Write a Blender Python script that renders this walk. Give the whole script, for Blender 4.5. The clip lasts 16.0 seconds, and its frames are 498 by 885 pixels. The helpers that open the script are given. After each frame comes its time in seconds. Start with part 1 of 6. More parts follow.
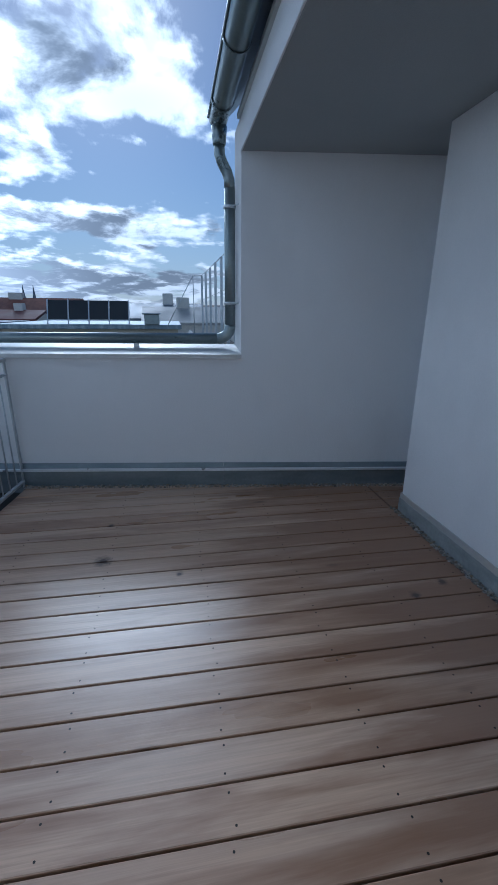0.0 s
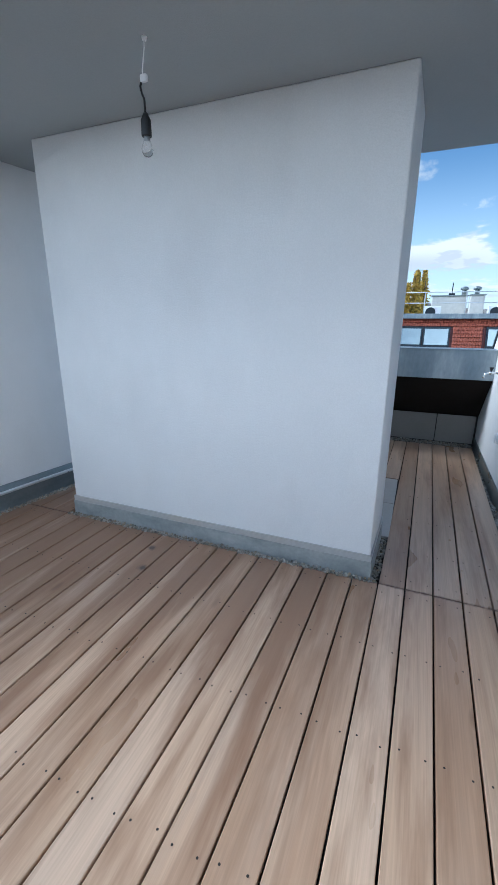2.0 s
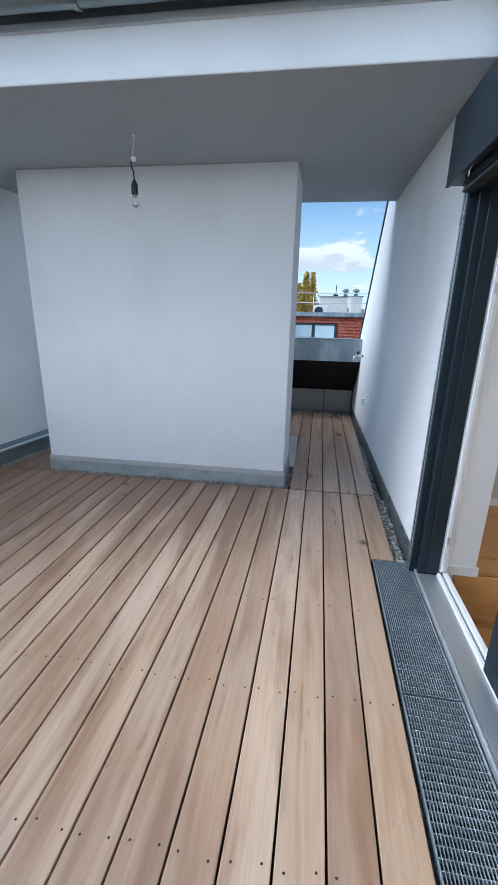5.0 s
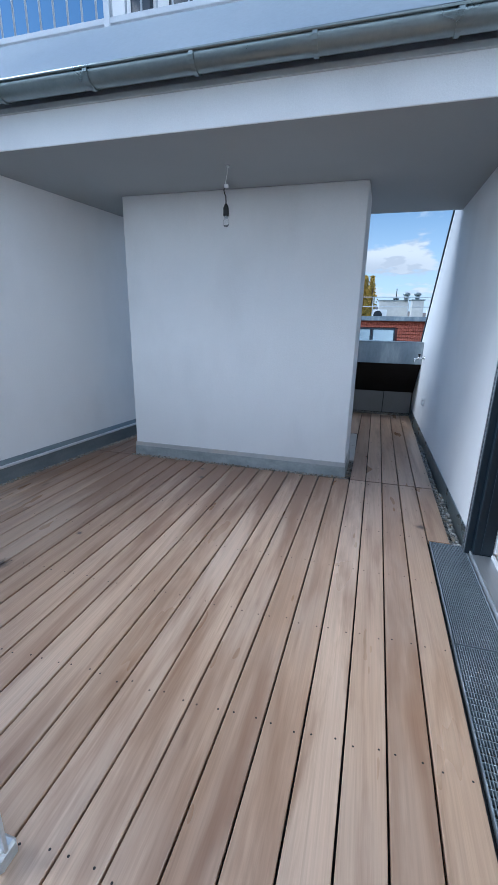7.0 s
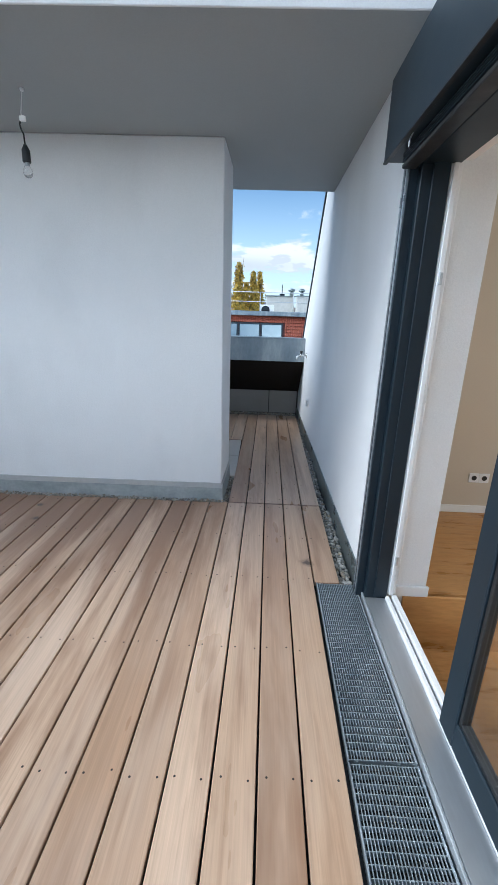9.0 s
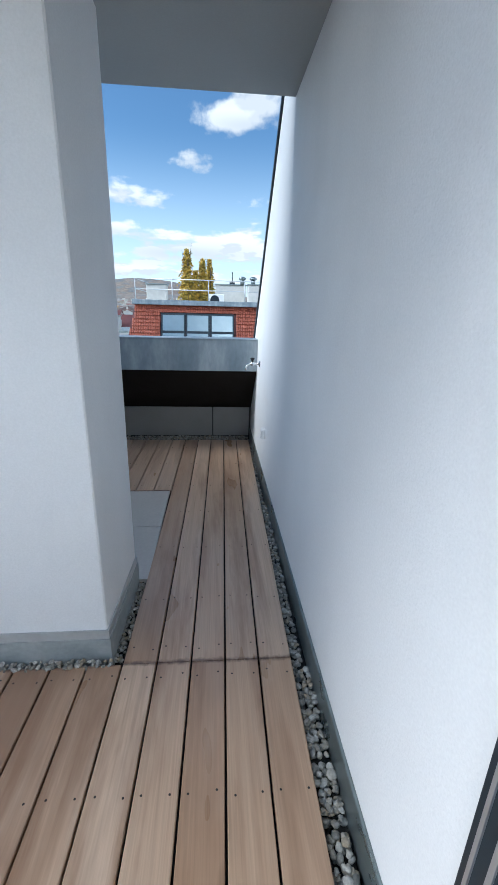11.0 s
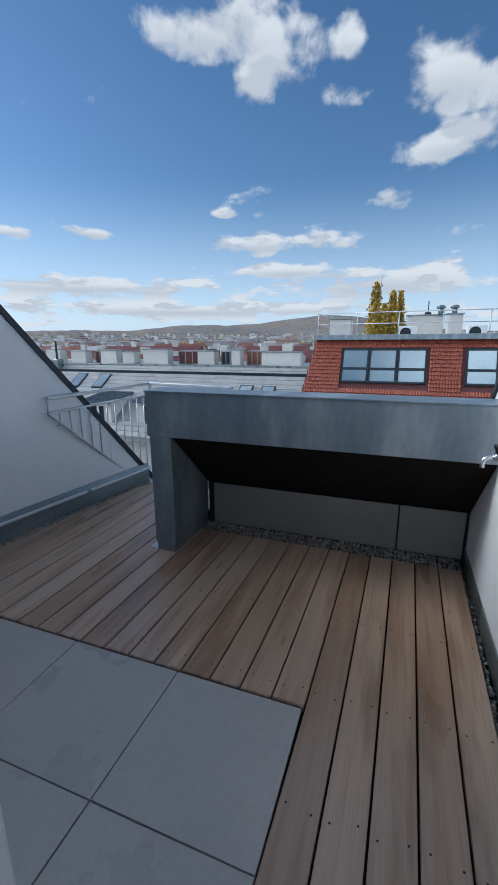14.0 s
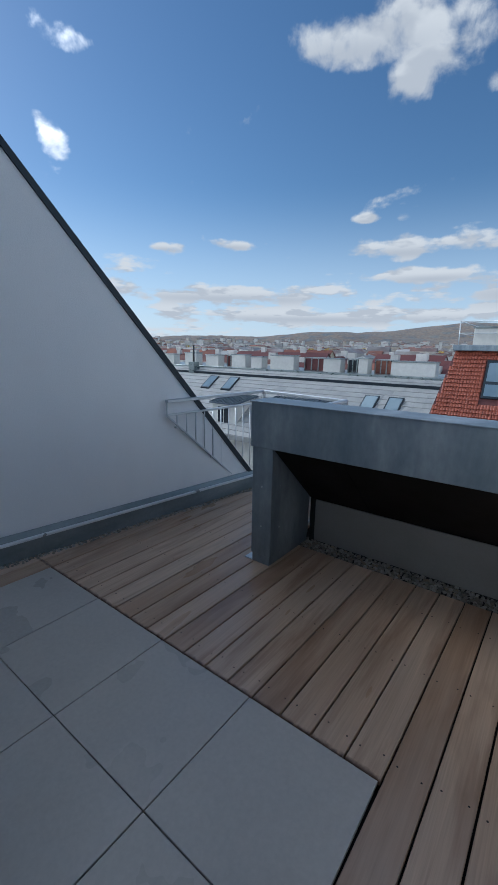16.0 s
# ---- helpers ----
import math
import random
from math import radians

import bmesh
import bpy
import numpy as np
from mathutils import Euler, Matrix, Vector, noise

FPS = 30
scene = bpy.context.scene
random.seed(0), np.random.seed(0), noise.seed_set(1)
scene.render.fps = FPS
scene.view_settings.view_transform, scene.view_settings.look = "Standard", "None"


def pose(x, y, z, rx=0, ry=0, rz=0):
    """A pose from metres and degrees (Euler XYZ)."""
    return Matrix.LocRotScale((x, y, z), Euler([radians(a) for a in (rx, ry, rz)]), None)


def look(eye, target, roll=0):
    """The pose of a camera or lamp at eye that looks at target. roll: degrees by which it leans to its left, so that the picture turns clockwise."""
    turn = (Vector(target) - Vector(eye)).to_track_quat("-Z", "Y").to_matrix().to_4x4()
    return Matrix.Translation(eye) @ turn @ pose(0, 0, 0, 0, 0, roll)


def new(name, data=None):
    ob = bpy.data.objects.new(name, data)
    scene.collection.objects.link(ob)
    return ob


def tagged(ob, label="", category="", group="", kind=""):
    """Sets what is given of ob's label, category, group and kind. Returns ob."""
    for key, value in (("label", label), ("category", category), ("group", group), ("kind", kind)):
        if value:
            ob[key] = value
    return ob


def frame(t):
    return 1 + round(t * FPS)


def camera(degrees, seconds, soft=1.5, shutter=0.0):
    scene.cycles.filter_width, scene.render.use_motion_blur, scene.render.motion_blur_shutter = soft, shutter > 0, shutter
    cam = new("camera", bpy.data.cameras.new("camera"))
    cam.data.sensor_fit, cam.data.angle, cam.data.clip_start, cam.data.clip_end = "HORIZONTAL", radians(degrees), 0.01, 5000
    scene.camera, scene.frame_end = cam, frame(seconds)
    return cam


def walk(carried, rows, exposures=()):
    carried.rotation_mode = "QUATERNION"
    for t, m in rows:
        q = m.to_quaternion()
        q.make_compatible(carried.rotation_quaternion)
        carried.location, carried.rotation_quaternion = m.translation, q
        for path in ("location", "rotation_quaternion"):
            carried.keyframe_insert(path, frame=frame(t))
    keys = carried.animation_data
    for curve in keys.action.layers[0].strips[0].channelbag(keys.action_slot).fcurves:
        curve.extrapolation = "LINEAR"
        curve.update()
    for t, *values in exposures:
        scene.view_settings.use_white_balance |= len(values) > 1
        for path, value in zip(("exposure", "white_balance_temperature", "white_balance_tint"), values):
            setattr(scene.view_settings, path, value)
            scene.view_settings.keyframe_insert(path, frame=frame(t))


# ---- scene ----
cam = camera(62.8, 16.0, soft=0.9)
PATH = [
    (0, (0.401, -0.051, 1.475), (-1.475, 0.288, 0.869), 0.5),
    (0.5, (0.263, -0.148, 1.465), (-1.514, 0.538, 0.855), -0.1),
    (1, (0.165, -0.241, 1.467), (-1.381, 0.867, 0.849), -0.7),
    (1.5, (0.123, -0.411, 1.488), (-1.011, 1.116, 0.869), -0.4),
    (2, (0.162, -0.621, 1.495), (-0.559, 1.154, 0.92), 0.3),
    (2.5, (0.235, -0.852, 1.477), (-0.231, 1.013, 0.925), 0.2),
    (3, (0.227, -1.077, 1.491), (-0.09, 0.819, 0.94), 0.6),
    (3.2, (0.192, -1.173, 1.497), (-0.072, 0.731, 0.946), 0.9),
    (5.3, (0.215, -1.941, 1.47), (-0.067, -0.053, 0.876), 1.5),
    (5.5, (0.2, -2.021, 1.466), (-0.119, -0.14, 0.867), 1.4),
    (6, (0.142, -2.171, 1.461), (-0.262, -0.307, 0.86), 1.4),
    (6.5, (0.118, -2.243, 1.473), (-0.366, -0.394, 0.884), 1.3),
    (7, (0.146, -2.248, 1.464), (-0.372, -0.403, 0.893), 1.1),
    (7.5, (0.162, -2.167, 1.471), (-0.308, -0.307, 0.906), 0.9),
    (8, (0.204, -1.997, 1.465), (-0.152, -0.113, 0.896), 1.0),
    (8.5, (0.269, -1.782, 1.477), (0.072, 0.124, 0.902), 1.4),
    (9, (0.319, -1.468, 1.455), (0.276, 0.445, 0.872), 1.8),
    (9.5, (0.353, -1.087, 1.481), (0.433, 0.819, 0.88), 1.8),
    (10, (0.418, -0.669, 1.473), (0.569, 1.228, 0.855), 1.7),
    (10.2, (0.44, -0.507, 1.472), (0.609, 1.386, 0.851), 1.6),
    (12.3, (0.534, 1.18, 1.541), (0.619, 3.087, 0.943), 0.4),
    (12.5, (0.506, 1.313, 1.537), (0.547, 3.227, 0.96), 0.4),
    (13, (0.503, 1.626, 1.529), (0.332, 3.545, 0.996), -0.3),
    (13.5, (0.469, 1.851, 1.525), (0.051, 3.741, 1.023), -0.4),
    (14, (0.4, 1.986, 1.525), (-0.271, 3.809, 1.048), -0.3),
    (14.5, (0.379, 2.08, 1.529), (-0.532, 3.801, 1.074), -0.0),
    (15, (0.422, 2.144, 1.544), (-0.654, 3.77, 1.1), 0.6),
    (15.5, (0.426, 2.156, 1.554), (-0.724, 3.731, 1.11), 0.9),
    (16, (0.438, 2.146, 1.557), (-0.743, 3.696, 1.106), 1.0),
]
EXPOSURES = [(0.0, -0.62, 4850, 6), (0.6, 0.05, 4850, 5), (1.5, 0.75, 5100, 4), (3.0, 0.8, 5400, 4), (5.5, 0.7, 5300, 5), (7.0, 0.5, 5100, 6), (8.0, 0.65, 5300, 5), (10.2, 1.0, 5650, 4), (12.3, 0.6, 5500, 6), (14.0, 0.34, 5650, 7), (16.0, 0.2, 5600, 7)]
walk(cam, [(t, look(eye, target, roll)) for t, eye, target, roll in PATH], EXPOSURES)

# ---- light ----
SUN_AZ, SUN_EL = 98.0, 34.0      # degrees to the left of +y, degrees up
sun_dir = Vector((-math.sin(radians(SUN_AZ)) * math.cos(radians(SUN_EL)), math.cos(radians(SUN_AZ)) * math.cos(radians(SUN_EL)), math.sin(radians(SUN_EL))))
sun = new("sun", bpy.data.lights.new("sun", "SUN"))
sun.data.energy, sun.data.angle, sun.data.color = 1.9, radians(24), (1.0, 0.96, 0.91)
sun.matrix_world = look((0, 0, 60), Vector((0, 0, 60)) - sun_dir)


CLOUDS = [(26, 31.5, 9.6, 2.6), (19, 27.9, 3.0, 2.2), (8, 30.1, 2.2, 1.9), (-2, 26.6, 6.3, 4.0), (7, 25.9, 4.0, 1.8), (-4, 20.8, 5.5, 2.1), (2, 16.0, 4.2, 1.2), (23, 15.5, 1.8, 0.6), (40, 12.8, 4.0, 0.8), (48, 12.2, 2.8, 0.7), (18, 12.2, 10.0, 1.3), (11, 12.4, 4.9, 2.0), (15, 9.0, 6.6, 1.0), (39, 6.9, 15.8, 1.2), (4, 7.6, 9.5, 2.2), (27, 4.3, 23.3, 1.0), (58, 29.9, 3.9, 1.7), (52, 29.8, 3.6, 1.8), (61, 21.4, 1.9, 2.6), (103, 23.4, 7.0, 5.4), (93, 24.5, 8.2, 5.6), (105, 16.3, 4.2, 2.7), (95, 10.2, 13.7, 2.1), (99, 3.6, 16.2, 1.8)]


def build_world():
    """Blue sky with drifting cumulus, brighter towards the veiled sun and, as added fill, in its unseen parts."""
    w = bpy.data.worlds.new("sky")
    scene.world = w
    w.use_nodes = True
    nt = w.node_tree
    nt.nodes.clear()
    N, L = nt.nodes.new, nt.links.new

    def math_node(op, a, b=None, c=None, clamp=False):
        n = N("ShaderNodeMath")
        n.operation, n.use_clamp = op, clamp
        for i, v in enumerate((a, b, c)):
            if v is None:
                continue
            if isinstance(v, (int, float)):
                n.inputs[i].default_value = v
            else:
                L(v, n.inputs[i])
        return n.outputs[0]

    def smooth(v, lo, hi):
        n = N("ShaderNodeMapRange")
        n.interpolation_type = "SMOOTHSTEP"
        n.inputs["From Min"].default_value, n.inputs["From Max"].default_value = lo, hi
        L(v, n.inputs["Value"])
        return n.outputs["Result"]

    def noise_node(vec, scale, detail, rough=0.55, dist=0.0):
        n = N("ShaderNodeTexNoise")
        n.inputs["Scale"].default_value, n.inputs["Detail"].default_value = scale, detail
        n.inputs["Roughness"].default_value, n.inputs["Distortion"].default_value = rough, dist
        L(vec, n.inputs["Vector"])
        return n.outputs["Fac"]

    sky = N("ShaderNodeTexSky")
    sky.sky_type, sky.sun_disc = "NISHITA", False
    sky.sun_elevation, sky.sun_rotation = radians(SUN_EL), radians(-SUN_AZ)
    sky.air_density, sky.dust_density, sky.ozone_density, sky.altitude = 1.0, 0.5, 2.0, 200
    coord = N("ShaderNodeTexCoord").outputs["Generated"]
    sep = N("ShaderNodeSeparateXYZ")
    L(coord, sep.inputs[0])
    x, y, z = sep.outputs
    zz = math_node("MAXIMUM", math_node("ADD", z, 0.16), 0.02)
    plane = N("ShaderNodeCombineXYZ")
    L(math_node("DIVIDE", x, zz), plane.inputs[0])
    L(math_node("DIVIDE", y, zz), plane.inputs[1])
    plane.inputs[2].default_value = 3.7
    def billow(vec):
        """Cauliflower lumps that round the outlines of the clouds."""
        v = N("ShaderNodeTexVoronoi")
        v.feature, v.inputs["Scale"].default_value = "SMOOTH_F1", 6.0
        v.inputs["Detail"].default_value, v.inputs["Roughness"].default_value = 2.0, 0.55
        v.inputs["Smoothness"].default_value = 0.25
        L(vec, v.inputs["Vector"])
        return math_node("MULTIPLY", math_node("SUBTRACT", 0.45, v.outputs["Distance"]), 0.13)

    big = math_node("ADD", noise_node(plane.outputs[0], 1.9, 7.0, 0.5, 0.1), billow(plane.outputs[0]))
    # the same clouds looked up a little nearer to the zenith: tops are white, undersides grey
    up = N("ShaderNodeVectorMath")
    up.operation = "MULTIPLY"
    L(plane.outputs[0], up.inputs[0])
    up.inputs[1].default_value = (0.93, 0.93, 1.0)
    above = math_node("ADD", noise_node(up.outputs[0], 1.9, 5.0, 0.5, 0.1), billow(up.outputs[0]))
    near = N("ShaderNodeVectorMath")
    near.operation = "DOT_PRODUCT"
    L(coord, near.inputs[0])
    near.inputs[1].default_value = sun_dir
    glow = smooth(near.outputs["Value"], 0.70, 1.0)
    # the sky thickens round the sun; overhead, out of view, cloud is added for light
    overhead = smooth(z, 0.62, 0.85)
    low = math_node("MULTIPLY", math_node("SUBTRACT", 1.0, smooth(z, 0.05, 0.24)), 0.13)
    wide = smooth(near.outputs["Value"], 0.66, 0.95)
    # cloud added out of view, behind and east of the terrace, to light its walls
    behind = math_node("MAXIMUM", smooth(math_node("MULTIPLY", y, -1.0), 0.05, 0.6), math_node("MULTIPLY", smooth(x, 0.3, 0.75), 0.8))
    thick = math_node("ADD", math_node("MULTIPLY", math_node("MAXIMUM", overhead, behind), 0.16), math_node("ADD", math_node("MULTIPLY", wide, 0.02), low))
    # the day's larger clouds: azimuth, elevation, half width, half height in degrees
    across = N("ShaderNodeCombineXYZ")
    L(math_node("ARCTAN2", math_node("MULTIPLY", x, -1.0), y), across.inputs[0])
    L(math_node("ARCSINE", z), across.inputs[1])
    # ragged edges and small wisps
    wisp = math_node("MULTIPLY", math_node("SUBTRACT", noise_node(across.outputs[0], 15.0, 9.0, 0.60, 0.3), 0.5), 0.42)
    masses, bases = None, None
    for az, el, wd, ht in CLOUDS:
        off = N("ShaderNodeVectorMath")
        off.operation = "SUBTRACT"
        L(across.outputs[0], off.inputs[0])
        off.inputs[1].default_value = (radians(az), radians(el), 0)
        fit = N("ShaderNodeVectorMath")
        fit.operation = "MULTIPLY"
        L(off.outputs[0], fit.inputs[0])
        fit.inputs[1].default_value = (1 / radians(wd), 1 / radians(ht), 0)
        far = N("ShaderNodeVectorMath")
        far.operation = "LENGTH"
        L(fit.outputs[0], far.inputs[0])
        m = math_node("SUBTRACT", 1.0, smooth(far.outputs["Value"], 0.0, 1.75))
        low_part = N("ShaderNodeSeparateXYZ")
        L(fit.outputs[0], low_part.inputs[0])
        under = math_node("MULTIPLY", m, smooth(math_node("MULTIPLY", low_part.outputs[1], -1.0), -0.35, 0.75))
        masses = m if masses is None else math_node("MAXIMUM", masses, m)
        bases = under if bases is None else math_node("MAXIMUM", bases, under)
    seen = math_node("MULTIPLY", masses, 0.30)
    thick = math_node("ADD", math_node("ADD", thick, seen), -0.085)
    dense = math_node("ADD", math_node("ADD", big, wisp), thick)
    cover = math_node("MULTIPLY", smooth(dense, 0.50, 0.66), smooth(z, 0.004, 0.03))
    belly = smooth(math_node("SUBTRACT", above, big), -0.06, 0.05)
    tone = N("ShaderNodeMix")
    tone.data_type = "RGBA"
    tone.inputs["A"].default_value = (5.5, 5.4, 5.25, 1)
    tone.inputs["B"].default_value = (3.0, 3.15, 3.45, 1)
    L(math_node("MAXIMUM", math_node("MULTIPLY", belly, 0.55), math_node("MULTIPLY", bases, 0.85)), tone.inputs["Factor"])
    # against the light, thin edges blaze and thick cores turn grey
    bulk = math_node("ADD", math_node("SUBTRACT", noise_node(plane.outputs[0], 2.6, 6.0, 0.6, 0.3), math_node("MULTIPLY", seen, 0.45)), thick)
    core = math_node("MULTIPLY", smooth(bulk, 0.55, 0.74), smooth(near.outputs["Value"], 0.66, 0.88))
    back = N("ShaderNodeMix")
    back.data_type = "RGBA"
    L(core, back.inputs["Factor"])
    L(tone.outputs["Result"], back.inputs["A"])
    back.inputs["B"].default_value = (2.3, 2.5, 2.85, 1)
    lift = math_node("MULTIPLY_ADD", math_node("MULTIPLY", glow, math_node("SUBTRACT", 1.0, math_node("MULTIPLY", core, 0.85))), 3.0, 1.0)
    cloud = N("ShaderNodeVectorMath")
    cloud.operation = "SCALE"
    L(back.outputs["Result"], cloud.inputs[0])
    # unseen overhead, rear and eastern cloud is brightened as fill for the terrace
    L(math_node("ADD", lift, math_node("MULTIPLY", math_node("MAXIMUM", math_node("MULTIPLY", overhead, 0.5), behind), 3.0)), cloud.inputs["Scale"])
    horizon = math_node("MULTIPLY", math_node("SUBTRACT", 1.0, smooth(z, 0.0, 0.34)), 0.70)
    haze = N("ShaderNodeMix")
    haze.data_type = "RGBA"
    L(horizon, haze.inputs["Factor"])
    hsv = N("ShaderNodeHueSaturation")
    hsv.inputs["Hue"].default_value, hsv.inputs["Saturation"].default_value, hsv.inputs["Value"].default_value = 0.497, 1.12, 0.74
    L(sky.outputs[0], hsv.inputs["Color"])
    L(hsv.outputs[0], haze.inputs["A"])
    haze.inputs["B"].default_value = (4.9, 5.7, 6.6, 1)
    mix = N("ShaderNodeMix")
    mix.data_type = "RGBA"
    L(cover, mix.inputs["Factor"])
    L(haze.outputs["Result"], mix.inputs["A"])
    L(cloud.outputs[0], mix.inputs["B"])
    bg = N("ShaderNodeBackground")
    bg.inputs["Strength"].default_value = 0.11
    L(mix.outputs["Result"], bg.inputs["Color"])
    out = N("ShaderNodeOutputWorld")
    L(bg.outputs[0], out.inputs[0])


build_world()


# ---- materials ----
def material(name, colors, scale=(4, 4, 4), fine=(60, 60, 60), rough=0.6, metal=0.0, bump=0.1, spread=0.5, detail=0.12,
             per_object=0.0, spec=0.5, rough_spread=0.12, bump_scale=None, island=False):
    """Two-scale procedural surface: colours mixed by broad noise, fine noise on top, bump from the fine noise."""
    m = bpy.data.materials.new(name)
    m.use_nodes = True
    nt = m.node_tree
    N, L = nt.nodes.new, nt.links.new
    bsdf = nt.nodes["Principled BSDF"]
    tc = N("ShaderNodeTexCoord").outputs["Object"]
    info = N("ShaderNodeObjectInfo")
    rnd = info.outputs["Random"]
    if island:
        rnd = N("ShaderNodeNewGeometry").outputs["Random Per Island"]
    shift = N("ShaderNodeVectorMath")
    shift.operation = "MULTIPLY_ADD"
    L(rnd, shift.inputs[0])
    shift.inputs[1].default_value = (31.0, 57.0, 13.0) if per_object else (0, 0, 0)
    L(tc, shift.inputs[2])

    def tex(sc, det, rg=0.55):
        mp = N("ShaderNodeMapping")
        mp.inputs["Scale"].default_value = sc
        L(shift.outputs[0], mp.inputs[0])
        n = N("ShaderNodeTexNoise")
        n.inputs["Scale"].default_value, n.inputs["Detail"].default_value, n.inputs["Roughness"].default_value = 1.0, det, rg
        L(mp.outputs[0], n.inputs["Vector"])
        return n.outputs["Fac"]

    broad, small = tex(scale, 4.0), tex(fine, 3.0, 0.6)
    ramp = N("ShaderNodeValToRGB")
    ramp.color_ramp.elements.remove(ramp.color_ramp.elements[1])
    n = len(colors)
    for i, c in enumerate(colors):
        p = 0.5 + (i / max(n - 1, 1) - 0.5) * spread
        e = ramp.color_ramp.elements[0] if i == 0 else ramp.color_ramp.elements.new(p)
        e.position, e.color = p, (*c, 1)
    mixed = N("ShaderNodeMath")
    mixed.operation = "MULTIPLY_ADD"
    L(rnd, mixed.inputs[0])
    mixed.inputs[1].default_value = per_object
    sub = N("ShaderNodeMath")
    sub.operation = "SUBTRACT"
    L(broad, sub.inputs[0])
    sub.inputs[1].default_value = per_object / 2
    L(sub.outputs[0], mixed.inputs[2])
    L(mixed.outputs[0], ramp.inputs[0])
    val = N("ShaderNodeMapRange")
    val.inputs["From Min"].default_value, val.inputs["From Max"].default_value = 0.25, 0.75
    val.inputs["To Min"].default_value, val.inputs["To Max"].default_value = 1 - detail, 1 + detail
    L(small, val.inputs["Value"])
    sc = N("ShaderNodeVectorMath")
    sc.operation = "SCALE"
    L(ramp.outputs[0], sc.inputs[0])
    L(val.outputs[0], sc.inputs["Scale"])
    L(sc.outputs[0], bsdf.inputs["Base Color"])
    rr = N("ShaderNodeMapRange")
    rr.inputs["From Min"].default_value, rr.inputs["From Max"].default_value = 0.3, 0.7
    rr.inputs["To Min"].default_value, rr.inputs["To Max"].default_value = max(rough - rough_spread, 0.02), min(rough + rough_spread, 1)
    L(broad, rr.inputs["Value"])
    L(rr.outputs[0], bsdf.inputs["Roughness"])
    bsdf.inputs["Metallic"].default_value = metal
    bsdf.inputs["Specular IOR Level"].default_value = spec
    if bump:
        b = N("ShaderNodeBump")
        b.inputs["Strength"].default_value, b.inputs["Distance"].default_value = bump, 0.004
        L(tex(bump_scale, 3.0, 0.6) if bump_scale else small, b.inputs["Height"])
        L(b.outputs[0], bsdf.inputs["Normal"])
    return m


def glass(name, tint=(0.9, 0.95, 0.95), rough=0.0):
    m = bpy.data.materials.new(name)
    m.use_nodes = True
    b = m.node_tree.nodes["Principled BSDF"]
    b.inputs["Base Color"].default_value = (*tint, 1)
    b.inputs["Roughness"].default_value = rough
    b.inputs["Transmission Weight"].default_value = 1.0
    b.inputs["IOR"].default_value = 1.45
    return m


M_PLASTER = material("white_render", [(0.74, 0.74, 0.735), (0.82, 0.82, 0.815), (0.79, 0.79, 0.785)], (1.2, 1.2, 0.7), (140, 140, 140), 0.85, bump=0.5, detail=0.04, spec=0.2, bump_scale=(120, 120, 120))
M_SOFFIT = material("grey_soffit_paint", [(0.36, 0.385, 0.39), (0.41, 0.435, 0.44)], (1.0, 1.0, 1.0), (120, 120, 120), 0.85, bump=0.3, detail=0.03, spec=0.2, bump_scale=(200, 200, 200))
M_ZINC = material("galvanised_sheet", [(0.19, 0.23, 0.235), (0.27, 0.31, 0.31), (0.23, 0.265, 0.27)], (3, 3, 5), (40, 40, 40), 0.34, 0.8, 0.06, detail=0.06)
M_ZINC_DULL = material("weathered_zinc", [(0.17, 0.215, 0.25), (0.26, 0.31, 0.345), (0.48, 0.52, 0.55)], (4, 4, 1.2), (30, 30, 14), 0.5, 0.6, 0.08, detail=0.10)
M_STEEL = material("galvanised_steel", [(0.48, 0.51, 0.53), (0.62, 0.65, 0.67)], (9, 9, 9), (90, 90, 90), 0.42, 0.6, 0.08, detail=0.08)
M_ANTHRACITE = material("anthracite_aluminium", [(0.010, 0.018, 0.026), (0.014, 0.025, 0.035)], (2, 2, 2), (300, 300, 300), 0.42, 0.0, 0.03, detail=0.04, rough_spread=0.05, spec=0.38)
M_BLACK = material("black_rubber", [(0.012, 0.013, 0.014), (0.02, 0.021, 0.022)], (6, 6, 6), (80, 80, 80), 0.5, bump=0.05)
M_WHITE_PVC = material("white_pvc", [(0.78, 0.79, 0.79), (0.83, 0.83, 0.83)], (3, 3, 3), (60, 60, 60), 0.35, bump=0.0, detail=0.02)
M_SILL = material("grey_anodised_sill", [(0.46, 0.48, 0.50), (0.54, 0.56, 0.58)], (4, 1.5, 4), (80, 10, 80), 0.36, 0.7, 0.03, detail=0.05)
M_TILE = material("grey_porcelain_paver", [(0.42, 0.39, 0.35), (0.48, 0.445, 0.40), (0.54, 0.50, 0.45)], (1.6, 1.6, 1.6), (50, 50, 50), 0.30, bump=0.06, detail=0.06, rough_spread=0.05, per_object=0.2, spread=0.8)
M_PANEL = material("grey_fibre_cement_panel", [(0.22, 0.215, 0.20), (0.27, 0.26, 0.245)], (3, 3, 3), (70, 70, 70), 0.7, bump=0.05, detail=0.04)
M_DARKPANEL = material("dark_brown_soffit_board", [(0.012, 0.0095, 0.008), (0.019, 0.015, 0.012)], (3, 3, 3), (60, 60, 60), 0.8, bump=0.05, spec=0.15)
M_PEBBLE = material("river_pebbles", [(0.12, 0.12, 0.11), (0.30, 0.27, 0.22), (0.46, 0.44, 0.40), (0.20, 0.19, 0.17), (0.36, 0.29, 0.20)], (14, 14, 14), (120, 120, 120), 0.7, bump=0.15, spread=0.9, detail=0.2, per_object=0.8, island=True)
M_MEMBRANE = material("dark_roof_membrane", [(0.03, 0.03, 0.03), (0.05, 0.048, 0.045)], (4, 4, 4), (80, 80, 80), 0.9, bump=0.1)
